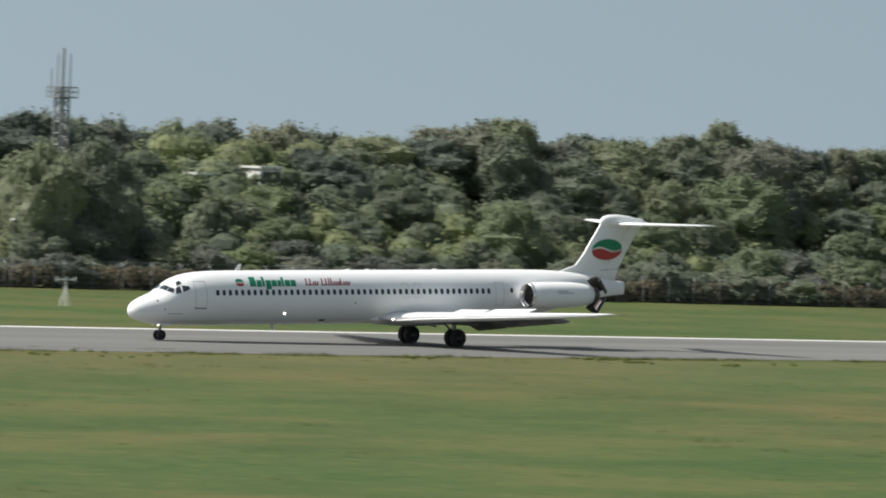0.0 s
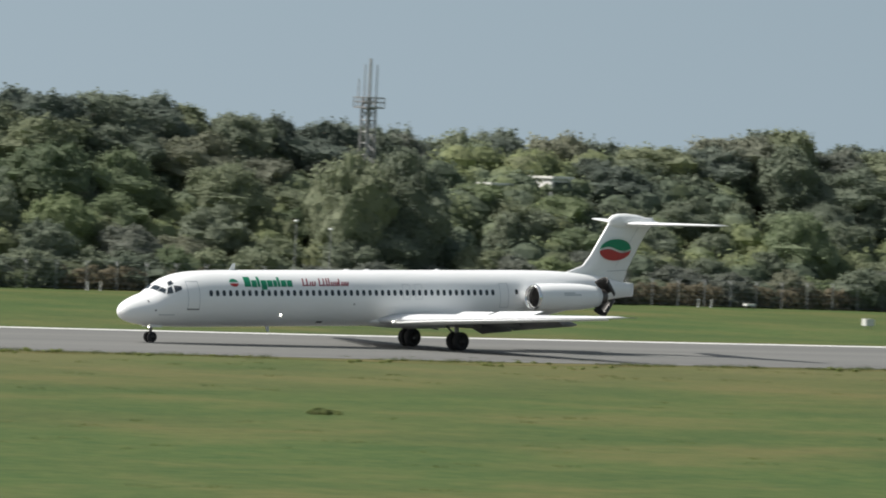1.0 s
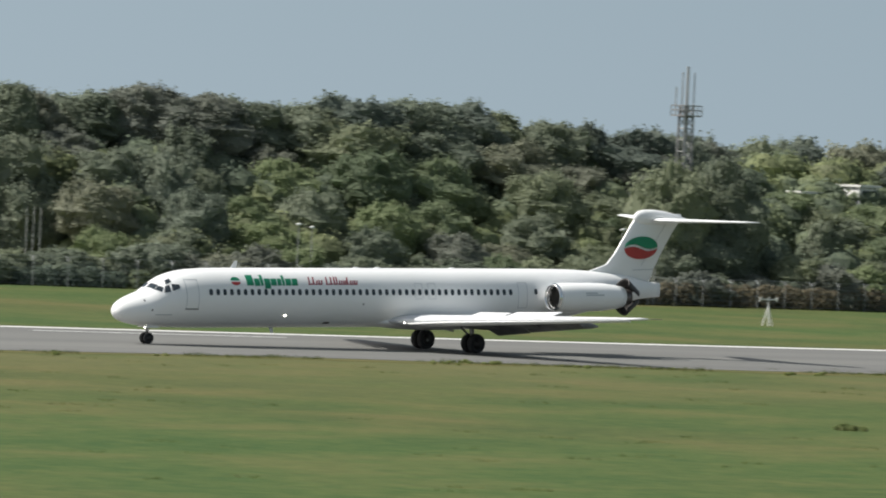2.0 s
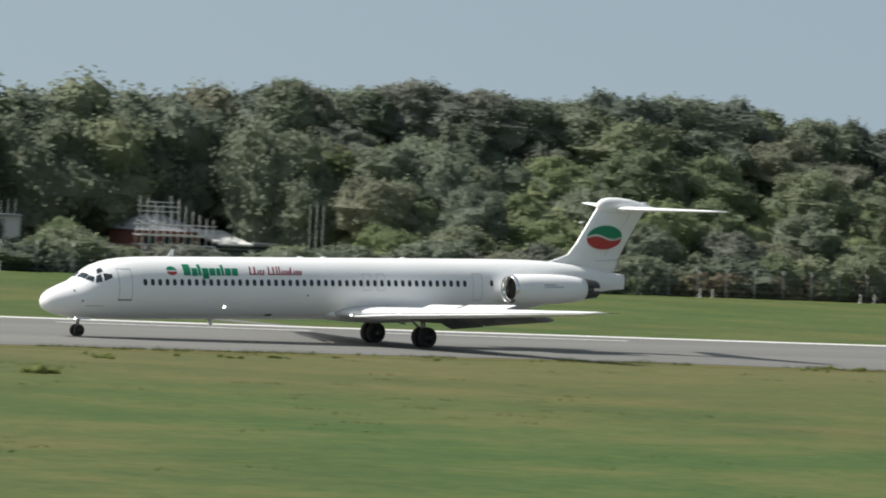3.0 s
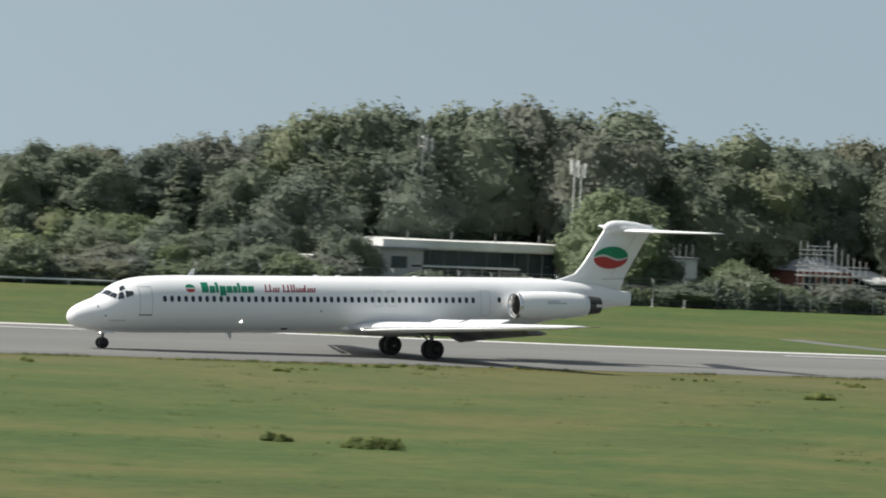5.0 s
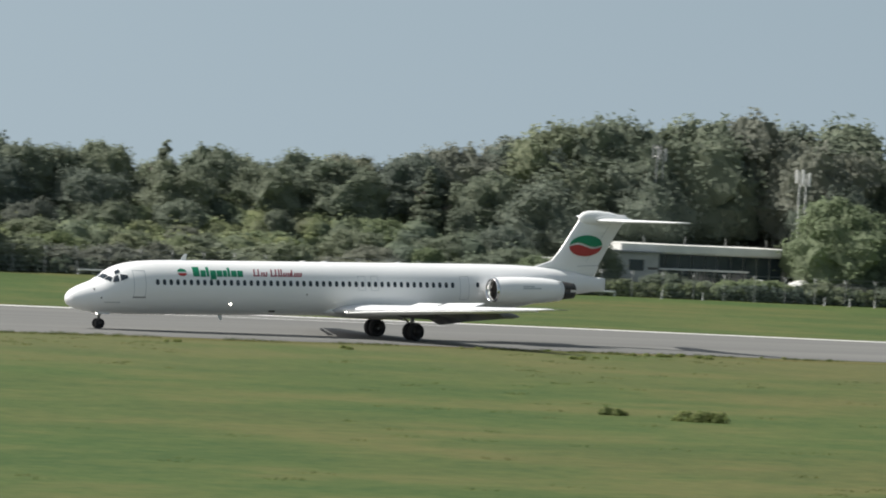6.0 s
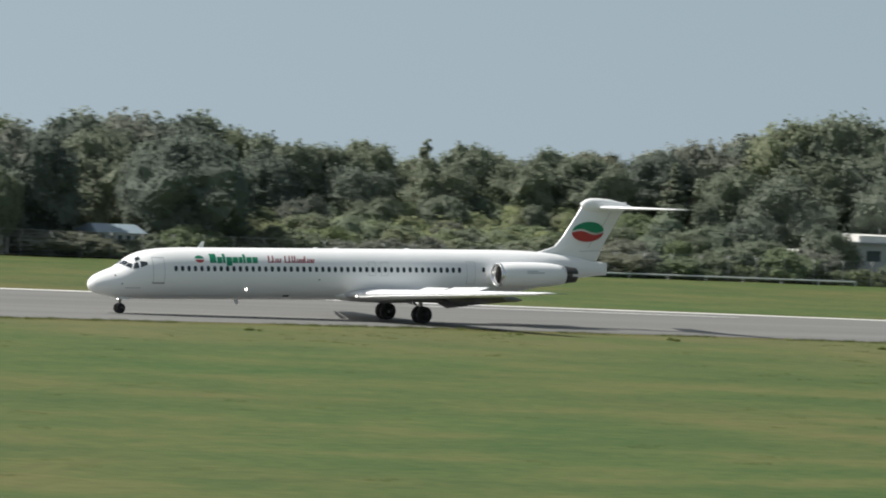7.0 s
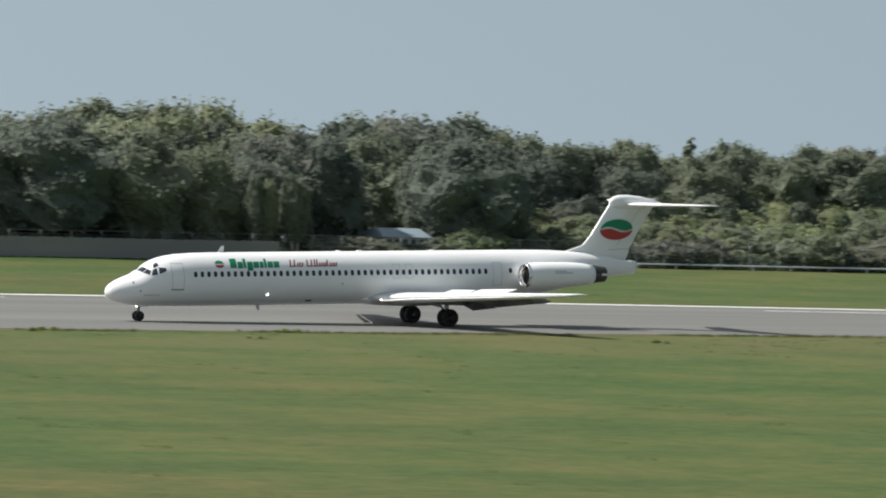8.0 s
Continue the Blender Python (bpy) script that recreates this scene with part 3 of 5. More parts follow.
        loft(bm, [airfoil(31.2, side * 1.2, 3.25, 4.6, 0.07), airfoil(31.4, side * 2.1, 3.22, 4.2, 0.07)])
        part("pylon", tilt_body(bm), WHITE, plane, "", True)
        part_lbl = bmesh.new()
        for x0, x1, z in ((32.1, 33.0, 3.42), (32.1, 33.5, 3.3)):
            q = [(x0, z), (x1, z), (x1, z + 0.07), (x0, z + 0.07)]
            part_lbl.faces.new([part_lbl.verts.new((x, cy + side * (math.sqrt(max(0.0, 0.877 ** 2 - (zz - cz) ** 2)) + 0.006), zz)) for x, zz in q])
        part("lettering", tilt_body(part_lbl), SEAM, eng, "small grey lettering bars")
        # reverser buckets hinge at the tail of the nacelle
        for up in (1, -1):
            bm = bmesh.new()
            rings = []
            for i in range(6):
                u = i / 5
                r = 0.64 - 0.13 * u
                rings.append([(1.15 * u - 1.15, r * math.sin(a), up * r * math.cos(a)) for a in [math.radians(-80 + 160 * k / 10) for k in range(11)]])
            loft(bm, rings, closed=False, cap=False)
            out = bmesh.ops.extrude_face_region(bm, geom=bm.faces[:])
            for v in out["geom"]:
                if isinstance(v, bmesh.types.BMVert):
                    v.co.y *= 0.9
                    v.co.z *= 0.9
            d = part("reverser_bucket", bm, DARK, plane, "dark clamshell thrust reverser bucket", True)
            doors.append((d, up, (36.45, cy, cz + PITCH * 20.4)))
    # undercarriage
    bm = bmesh.new()
    rod(bm, (2.45, 0, 0.34), (2.5, 0, 1.6), 0.09, 0.11, 12)
    rod(bm, (2.45, -0.26, 0.34), (2.45, 0.26, 0.34), 0.06, 0.06, 10)
    rod(bm, (2.47, 0, 0.85), (3.3, 0, 1.45), 0.05, 0.05, 8)
    leg = part("nose_leg", bm, STEEL, plane, "grey steel nose leg", True)
    for y in (-0.2, 0.2):
        wheel(plane, leg, 2.45, y, 0.33, 0.2)
    bm = bmesh.new()
    rod(bm, (2.36, 0, 0.95), (2.26, 0, 0.95), 0.025, 0.03, 10)
    part("taxi_lamp", bm, LAMP, leg, "lit taxi lamp on the nose leg")
    for s in (-1, 1):
        bm = bmesh.new()
        box(bm, 2.1, 3.0, s * 0.42, s * 0.45, 0.95, 1.3)
        part("nose_gear_door", bm, WHITE, plane)
    for s in (-1, 1):
        bm = bmesh.new()
        rod(bm, (24.45, s * 2.5, 0.55), (24.3, s * 2.45, 1.9), 0.13, 0.16, 12)
        rod(bm, (24.45, s * 2.02, 0.55), (24.45, s * 2.98, 0.55), 0.09, 0.09, 10)
        rod(bm, (24.4, s * 2.45, 0.9), (24.2, s * 1.2, 1.7), 0.07, 0.07, 8)
        leg = part("main_leg", bm, STEEL, plane, "grey steel main leg", True)
        for y in (2.2, 2.82):
            wheel(plane, leg, 24.45, s * y, 0.59, 0.42)
    return plane, doors


PLANE, BUCKETS = airliner()


# ---- ground ----
def edge_shift(x):
    """The wood's edge and the fence draw back where the field widens."""
    return float(np.interp(x, [-20, 50, 90, 130], [16, 12, 6, 0]))


FAR_EDGE = [(-1400, 41), (-100, 41), (-50, 38), (-10, 33), (30, 24), (65, 21), (110, 19), (200, 22), (260, 23), (1400, 23)]
NEAR_EDGE = [(-1400, -13), (-110, -13), (-60, -10), (-20, -12), (10, -13), (45, -14), (90, -19), (125, -18), (165, -14), (240, -14), (1400, -14)]


def strip(name, edge_a, edge_b, z, mat, step=10, x0=-1400, x1=1400, thick=0.05):
    bm = bmesh.new()
    xs = [x0 + (x1 - x0) * i / max(1, round((x1 - x0) / step)) for i in range(max(1, round((x1 - x0) / step)) + 1)]
    up = [[bm.verts.new((x, f(x), z)) for f in (edge_a, edge_b)] for x in xs]
    dn = [[bm.verts.new((x, f(x), z - thick)) for f in (edge_a, edge_b)] for x in xs]
    for i in range(len(xs) - 1):
        bm.faces.new((up[i][0], up[i + 1][0], up[i + 1][1], up[i][1]))
        for k in (0, 1):
            bm.faces.new((up[i][k], dn[i][k], dn[i + 1][k], up[i + 1][k]))
    for i in (0, -1):
        bm.faces.new((up[i][0], up[i][1], dn[i][1], dn[i][0]))
    return finish(name, bm, mat)


def far_edge(x):
    return curve_at(FAR_EDGE, x)


def near_edge(x):
    return curve_at(NEAR_EDGE, x) + 0.8 * noise.noise((x * 0.09, 3.1, 0))


bm = bmesh.new()
GX = [-5000, -1500, -700] + [-460 + 20 * i for i in range(48)] + [700, 1500, 5000]
GY = [-3500, -900, -420] + [-360 + 20 * i for i in range(27)] + [180, 400, 1200, 5000]
grid = [[bm.verts.new((x, y, -0.03 - 0.014 * max(0, y - 180))) for x in GX] for y in GY]
for j in range(len(GY) - 1):
    for i in range(len(GX) - 1):
        bm.faces.new((grid[j][i], grid[j][i + 1], grid[j + 1][i + 1], grid[j + 1][i]))
tagged(finish("ground", bm, GRASS), "mown green airfield grass with dry patches", "ground", kind="structure")
tagged(strip("runway", near_edge, lambda x: far_edge(x) + 1.2, 0.0, ASPHALT), "pale grey worn asphalt runway", "runway", kind="structure")
tagged(strip("runway_edge_line", lambda x: far_edge(x) - 0.7, lambda x: far_edge(x) + 0.6, 0.006, LINE, thick=0.004), "worn white runway edge line", "road marking", kind="structure")
tagged(strip("dry_verge", lambda x: near_edge(x) - 2.6 - 2.2 * noise.noise((x * 0.05, 7.7, 0)), lambda x: near_edge(x) + 0.1, -0.018, DRY, step=3, x0=-400, x1=460, thick=0.01), "strip of dry yellowish grass beside the runway", "grass verge", kind="structure")
tagged(strip("dry_verge_far", lambda x: far_edge(x) + 1.1, lambda x: far_edge(x) + 2.4 + 1.6 * noise.noise((x * 0.03, 1.7, 0)), -0.02, DRY, step=4, x0=-400, x1=460, thick=0.008), "dry grass strip beyond the runway edge", "grass verge", kind="structure")
for x0, x1, off in ((-40, -14, 6.5), (30, 47, 5.5), (-118, -101, 5.0), (52, 70, 5.5)):
    tagged(strip("runway_dash", lambda x: far_edge(x) - off - 0.2, lambda x: far_edge(x) - off + 0.2, 0.006, LINE, x0=x0, x1=x1, thick=0.004), "short worn white dash on the runway", "road marking", kind="structure")
tagged(strip("woodland_floor", lambda x: 109.5 + edge_shift(x) + 2 * noise.noise((x * 0.04, 0.3, 0)), lambda x: 178, 0.0, SCRUB, step=6, x0=-420, x1=700, thick=0.03), "dark undergrowth below the trees", "undergrowth", kind="structure")


def service_path():
    """A narrow paved path that runs off the runway into the far grass."""
    bm = bmesh.new()
    ys = [22.5 + 2.0 * i for i in range(14)]
    up = [[bm.verts.new((49.6 + w + 0.006 * (y - 30) ** 2, y, -0.008)) for w in (-1.1, 1.1)] for y in ys]
    dn = [[bm.verts.new((49.6 + w + 0.006 * (y - 30) ** 2, y, -0.05)) for w in (-1.1, 1.1)] for y in ys]
    for i in range(len(ys) - 1):
        bm.faces.new((up[i][0], up[i][1], up[i + 1][1], up[i + 1][0]))
        for k in (0, 1):
            bm.faces.new((up[i][k], dn[i][k], dn[i + 1][k], up[i + 1][k]))
    tagged(finish("service_path", bm, ASPHALT), "narrow grey paved path leaving the runway", "path", kind="structure")


service_path()


def bank_foot(x):
    """Where the wooded bank begins: behind the buildings, else at the wood's edge."""
    back = float(np.interp(x, [54, 60, 122, 128], [0, 1, 1, 0]))
    return (114.5 + edge_shift(x)) * (1 - back) + 138 * back


def bank(x, y):
    """Height of the wooded bank that rises behind the field."""
    crest = float(np.interp(x, [-10, 15, 60, 100, 130, 330], [0, 3.2, 4.5, 8.5, 10.0, 9.5]))
    u = (y - bank_foot(x)) / 24
    if u <= 0:
        return 0.0
    if u < 1:
        return crest * u * u * (3 - 2 * u) * 0.35 + crest * u * 0.65
    return crest * max(0.0, 1 - (u - 1) * 0.9) if u > 1.25 else crest


bm = bmesh.new()
bxs, bys = [-20 + 5 * i for i in range(73)], [110 + 3 * i for i in range(27)]
hill = [[bm.verts.new((x, y, bank(x, y) - 0.04 + (0.05 if bank(x, y) > 0 else 0))) for x in bxs] for y in bys]
for j in range(len(bys) - 1):
    for i in range(len(bxs) - 1):
        bm.faces.new((hill[j][i], hill[j][i + 1], hill[j + 1][i + 1], hill[j + 1][i]))
tagged(finish("wooded_bank", bm, SCRUB, None, "", True), "overgrown bank rising behind the airfield", "bank", kind="structure")


# ---- plants ----
def leaf_cloud(rng, lobes, count, size):
    """Many small leaf clumps scattered over rounded lobes; returns vertices and faces."""
    verts, faces = [], []
    total = sum(l[1] ** 2 for l in lobes)
    for (c, r, flat) in lobes:
        n = max(8, int(count * r * r / total))
        d = rng.normal(size=(n, 3))
        d /= np.linalg.norm(d, axis=1)[:, None]
        d[:, 2] = np.where(d[:, 2] < -0.35, -d[:, 2], d[:, 2])
        rad = r * (0.78 + 0.34 * rng.random(n) ** 1.6)
        pos = np.array(c) + d * rad[:, None] * np.array([1, 1, flat])
        a = rng.normal(size=(n, 3)) * 0.8 + np.array([0, 0, 0.2])
        u = np.cross(d + 0.3 * rng.normal(size=(n, 3)), a)
        u /= np.linalg.norm(u, axis=1)[:, None] + 1e-6
        v = np.cross(d + 0.25 * rng.normal(size=(n, 3)), u)
        v /= np.linalg.norm(v, axis=1)[:, None] + 1e-6
        s = size * (0.55 + 0.9 * rng.random(n))
        for k in range(n):
            b = len(verts)
            p, uu, vv, dd = pos[k], u[k] * s[k], v[k] * s[k] * 0.7, d[k] * s[k] * 0.3
            verts += [tuple(p - uu), tuple(p - vv * 0.9 + dd), tuple(p + uu * 1.1), tuple(p + vv + dd * 0.4)]
            faces += [(b, b + 1, b + 3), (b + 1, b + 2, b + 3)]
    return verts, faces


def core(verts, faces, c, r, flat, rng):
    """A rough dark heart of a lobe, so that the crown is dense."""
    b = len(verts)
    nu, nv = 10, 6
    for j in range(nv):
        th = math.pi * (j + 0.5) / nv
        for i in range(nu):
            ph = math.tau * (i + 0.5 * (j % 2)) / nu
            k = r * (0.74 + 0.14 * rng.random())
            verts.append((c[0] + k * math.sin(th) * math.cos(ph), c[1] + k * math.sin(th) * math.sin(ph), c[2] + k * flat * math.cos(th)))
    for j in range(nv - 1):
        for i in range(nu):
            p, q = b + j * nu + i, b + j * nu + (i + 1) % nu
            faces.append((p, p + nu, q + nu, q))
    faces.append(tuple(b + i for i in range(nu)))


def mesh_of(name, verts, faces, mat):
    me = bpy.data.meshes.new(name)
    me.from_pydata(verts, [], faces)
    me.materials.append(mat)
    return me


def envelope(d, seed, rough, fine):
    """How far a crown reaches in the direction d: soft swells, with smaller ones over them."""
    p = Vector(d)
    q = Vector((seed * 3.7, seed * 1.3, seed * 2.1))
    return 1 + rough * noise.noise(p * 1.9 + q) + rough * 0.55 * noise.noise(p * 4.2 - q) + fine * noise.noise(p * 9.5 + q)


def crown_mesh(seed, shape, leaves):
    """A crown about 1 high on a base at 0, for a plant one unit tall: an uneven mass of small leaf sprays."""
    rng = np.random.default_rng(seed)
    verts, faces = [], []
    if shape == "conifer":
        lobes = []
        for k in range(22):
            h = k / 21
            r = 0.17 * (1 - h) + 0.03
            for q in range(3):
                a = rng.random() * math.tau
                lobes.append(((0.5 * r * math.cos(a), 0.5 * r * math.sin(a), 0.18 + 0.8 * h + 0.03 * rng.normal()), r * 0.62, 0.6))
        verts, faces = leaf_cloud(rng, lobes, 1700, 0.02)
        for c, r, f in lobes:
            core(verts, faces, c, r, f, rng)
    else:
        wide, mid, tall, rough, fine, count, size = {
            "broad": (0.40, 0.50, 0.50, 0.40, 0.14, 3600, 0.0165),
            "tall": (0.25, 0.52, 0.50, 0.38, 0.15, 2800, 0.0155),
            "shrub": (0.85, 0.42, 0.55, 0.42, 0.16, 1800, 0.042)}[shape]
        d = rng.normal(size=(count, 3))
        d /= np.linalg.norm(d, axis=1)[:, None]
        d[:, 2] = np.where(d[:, 2] < -0.55, -d[:, 2], d[:, 2])
        stretch = np.array([wide, wide, tall])
        for k in range(count):
            e = envelope(d[k], seed, rough, fine) * (0.88 + 0.12 * rng.random())
            p = np.array([0, 0, mid]) + d[k] * stretch * e
            face = d[k] / stretch
            face = face / np.linalg.norm(face) + 0.5 * rng.normal(size=3) + np.array([0, 0, 0.25])
            u = np.cross(face, rng.normal(size=3))
            u /= np.linalg.norm(u) + 1e-6
            v = np.cross(face, u)
            v /= np.linalg.norm(v) + 1e-6
            s = size * (0.5 + 0.9 * rng.random())
            b = len(verts)
            verts += [tuple(p - u * s), tuple(p - v * s * 0.6), tuple(p + u * s * 1.1), tuple(p + v * s * 0.7)]
            faces += [(b, b + 1, b + 3), (b + 1, b + 2, b + 3)]
        nu, nv, b = 26, 16, len(verts)
        for j in range(nv):
            th = math.pi * (j + 0.5) / nv
            for i in range(nu):
                ph = math.tau * (i + 0.5 * (j % 2)) / nu
                w = (math.sin(th) * math.cos(ph), math.sin(th) * math.sin(ph), math.cos(th))
                e = envelope(w, seed, rough, fine) * 0.885
                verts.append((w[0] * wide * e, w[1] * wide * e, max(0.02, mid + w[2] * tall * e)))
        for j in range(nv - 1):
            for i in range(nu):
                p, q = b + j * nu + i, b + j * nu + (i + 1) % nu
                faces.append((p, p + nu, q + nu, q))
        faces.append(tuple(b + i for i in range(nu)))
    peak = max(v[2] for v in verts)
    verts = [(x, y, z / peak) for x, y, z in verts]
    return mesh_of("crown", verts, faces, leaves)


def trunk_mesh(seed, high):
    rng = np.random.default_rng(seed + 500)
    bm = bmesh.new()
    p, r = Vector((0, 0, -0.01)), 0.028
    for k in range(4):
        q = p + Vector((0.02 * rng.normal(), 0.02 * rng.normal(), high / 4))
        rod(bm, p, q, r, r * 0.8, 7)
        p, r = q, r * 0.8
    for k in range(5):
        a = rng.random() * math.tau
        b = Vector((0, 0, high * (0.45 + 0.1 * k)))
        rod(bm, b, b + Vector((0.2 * math.cos(a), 0.2 * math.sin(a), 0.16)), 0.014, 0.005, 5)
    me = bpy.data.meshes.new("trunk")
    bm.to_mesh(me)
    bm.free()
    me.materials.append(BARK)
    return me


KINDS = {}
for shape, n in (("broad", 6), ("tall", 3), ("conifer", 2), ("shrub", 4)):
    KINDS[shape] = [(crown_mesh(40 + 10 * len(KINDS) + k, shape, HAZED_LEAVES[k % 3]), trunk_mesh(k, 0.7 if shape != "shrub" else 0.4)) for k in range(n)]


def plant(shape, which, x, y, high, wide, leaves, turn, label, group, name="tree", base=0.0):
    crown_me, trunk_me = KINDS[shape][which % len(KINDS[shape])]
    root = tagged(hub(name, pose(x, y, base, 0, 0, turn)), label, "tree" if name == "tree" else "bush", group)
    for nm, me in (("trunk", trunk_me), ("crown", crown_me)):
        o = new(nm, me)
        o.parent = root
        o.scale = (wide, wide, high)
        if nm == "crown":
            o.material_slots[0].link = "OBJECT"
            o.material_slots[0].material = HAZED_LEAVES[leaves]
    return root


SKYLINE = [(-130, 13.1), (-60, 12.7), (-47, 13.2), (-41, 14.0), (-34, 14.0), (-29, 12.9), (-26, 11.3), (-22, 13.1), (-17, 13.4), (-12, 12.8), (-5, 13.0), (0, 11.7), (6, 11.1), (14, 11.5), (24, 11.0), (32, 10.9), (39, 11.7), (42, 11.3), (50, 12.5),
           (57, 13.8), (62, 14.6), (67, 15.8), (74, 15.2), (79, 16.0), (87, 17.0), (94, 16.8), (97, 14.0), (106, 15.0), (122, 15.5), (131, 15.6), (150, 15.8), (154, 15.2), (164, 16.8), (175, 15.6), (184, 14.9), (195, 14.3), (201, 13.9), (212, 15),
           (216, 13.5), (228, 12.6), (240, 13.6), (250, 16.1), (257, 14.5), (267, 15.3), (276, 16.1), (284, 14.6), (297, 14.3), (420, 14.3)]
TREE_LABELS = ["dark green broadleaf tree in the wood", "olive green broadleaf tree in the wood", "fresh green broadleaf tree in the wood", "pale grey-green willow-like tree in the wood", "brownish green tree in the wood"]


def line_of(x):
    xs = [r[0] for r in SKYLINE]
    return float(np.interp(x, xs, [r[1] for r in SKYLINE]))


def wood():
    rng = random.Random(11)
    rows = [(116, 0.34, 7.5), (121, 0.52, 7.8), (127, 0.72, 8.2), (132, 0.9, 8.2), (137, 1.0, 5.0), (146, 0.98, 9)]
    for y0, share, step in rows:
        x = -72 + 0.75 * (y0 - 137) + rng.random() * 4
        while x < 318 + 0.8 * (y0 - 137):
            y = y0 + rng.uniform(-2, 2) + edge_shift(x)
            ref = x - (y - 137) * 0.72
            top = line_of(ref)
            high = top * share * rng.uniform(0.84, 1.05)
            if share >= 1.0:
                high = top * rng.uniform(0.96, 1.06)
            if 5 < ref < 60 and y0 < 132:
                high *= 0.8
            if ref < -2 and y0 < 130:
                high = top * rng.uniform(0.75, 0.95)
            pick = rng.random()
            leaves = 0 if pick < 0.40 else 1 if pick < 0.70 else 2 if pick < 0.80 else 4 if pick < 0.97 else 3
            if y0 < 125 and pick < 0.35:
                leaves = rng.choice((1, 2))
            if share >= 0.9 and leaves in (2, 3):
                leaves = rng.choice((0, 1, 4))
            if ref < -2:
                leaves = rng.choice((0, 0, 0, 4, 1))
            shape = "broad" if rng.random() < 0.78 else "tall"
            if share >= 0.9 and (15 < ref < 62 and rng.random() < 0.16):
                shape, leaves = "conifer", 0
            wide = max(high * rng.uniform(1.1, 1.5), 11.0)
            clear = (62 < x < 87 and y < 139) or (91 < x < 123 and y < 135) or (183 < x < 194 and 119 < y < 126) or (207 < x < 221 and 127 < y < 139) or (-19 < x < -8 and y < 136)
            if not clear:
                low = bank(x, y)
                high, wide = max(high * 1.03 - low, 3.6), max((high - 0.6 * low) * rng.uniform(1.0, 1.4), 7.5)
                plant(shape, rng.randrange(9), x, y, high, wide, leaves, rng.uniform(0, 360), TREE_LABELS[leaves] if shape != "conifer" else "dark pointed conifer in the wood", "trees of the wood", base=low)
            x += step * rng.uniform(0.75, 1.25)
    for x, y, high, wide, leaves, shape in ((85.4, 123.5, 10.2, 12.5, 2, "broad"), (161.6, 128, 10.8, 8, 3, "broad"), (136.4, 127, 11.6, 10, 3, "broad"), (140.8, 117, 5.8, 11, 2, "broad"), (87.2, 121.5, 6.0, 6, 2, "broad"), (-9.6, 127, 3.2, 4, 2, "broad"), (99.6, 125.5, 4.2, 5, 2, "broad"), (91, 133, 11, 11, 0, "broad"), (66, 147, 14, 14, 0, "broad"), (78, 147, 14.5, 14, 0, "broad"), (86, 145, 15.2, 14, 0, "broad"), (105, 137, 11, 12, 0, "broad"), (115, 137, 11, 12, 4, "broad"), (211.5, 126.5, 8.7, 11, 1, "broad"), (217.5, 126, 9.4, 11, 0, "broad"), (207, 127, 9.3, 11, 1, "broad"), (188, 117, 8.5, 9, 1, "broad"), (190.5, 118.8, 13.3, 10, 0, "broad"), (184.5, 118.6, 12.8, 10, 1, "broad")):
        plant(shape, int(x) % 5, x, y, high, wide, leaves, 7 * x, TREE_LABELS[leaves].replace("in the wood", "at the wood's edge"), "trees of the wood")
    for x, y, top, leaves in ((213.5, 150, 13.3, 0), (219, 148.5, 13.0, 1), (225.5, 150.5, 13.5, 0), (231.5, 149, 13.3, 4), (237.5, 150.5, 13.0, 0), (243, 149, 12.6, 1)):
        low = bank(x, y)
        plant("broad", int(x) % 5, x, y, max(top + 2.0 - low, 4.0), 10.5, leaves, 11 * x, TREE_LABELS[leaves], "trees of the wood", base=low)
    x = -62
    while x < 312:
        y = 111.5 + rng.uniform(-1.0, 2.0) + edge_shift(x)
        leaves = rng.choice((1, 3, 4, 4, 2, 1))
        low = 0.62 if 58 < x < 90 or x < -10 else 0.9 if x < 122 else 1.0
        plant("shrub", rng.randrange(9), x, y, rng.uniform(2.4, 4.2) * low, rng.uniform(2.6, 4.4), leaves, rng.uniform(0, 360), "dense low bush at the wood's edge", "bushes at the wood's edge", "bush")
        x += rng.uniform(2.6, 4.8)


wood()


def canopy_stuff():
    """Low bushes and young trees that cover the bank between the single trees."""
    rng = np.random.default_rng(21)
    lobes = []
    for _ in range(1500):
        x = rng.uniform(-4, 318)
        y = bank_foot(x) + 1.5 + 25 * rng.random()
        r = 1.2 + 1.5 * rng.random()
        lobes.append(((x, y, bank(x, y) + 0.45 * r + 0.9 * rng.random()), r, 0.85))
    verts, faces = leaf_cloud(rng, lobes, 105000, 0.2)
    for c, r, f in lobes:
        core(verts, faces, c, r, f, rng)
    tagged(new("bank_thicket", mesh_of("bank_thicket", verts, faces, HAZED_CANOPY)), "dense thicket of bushes covering the bank", "thicket", kind="stuff")


canopy_stuff()


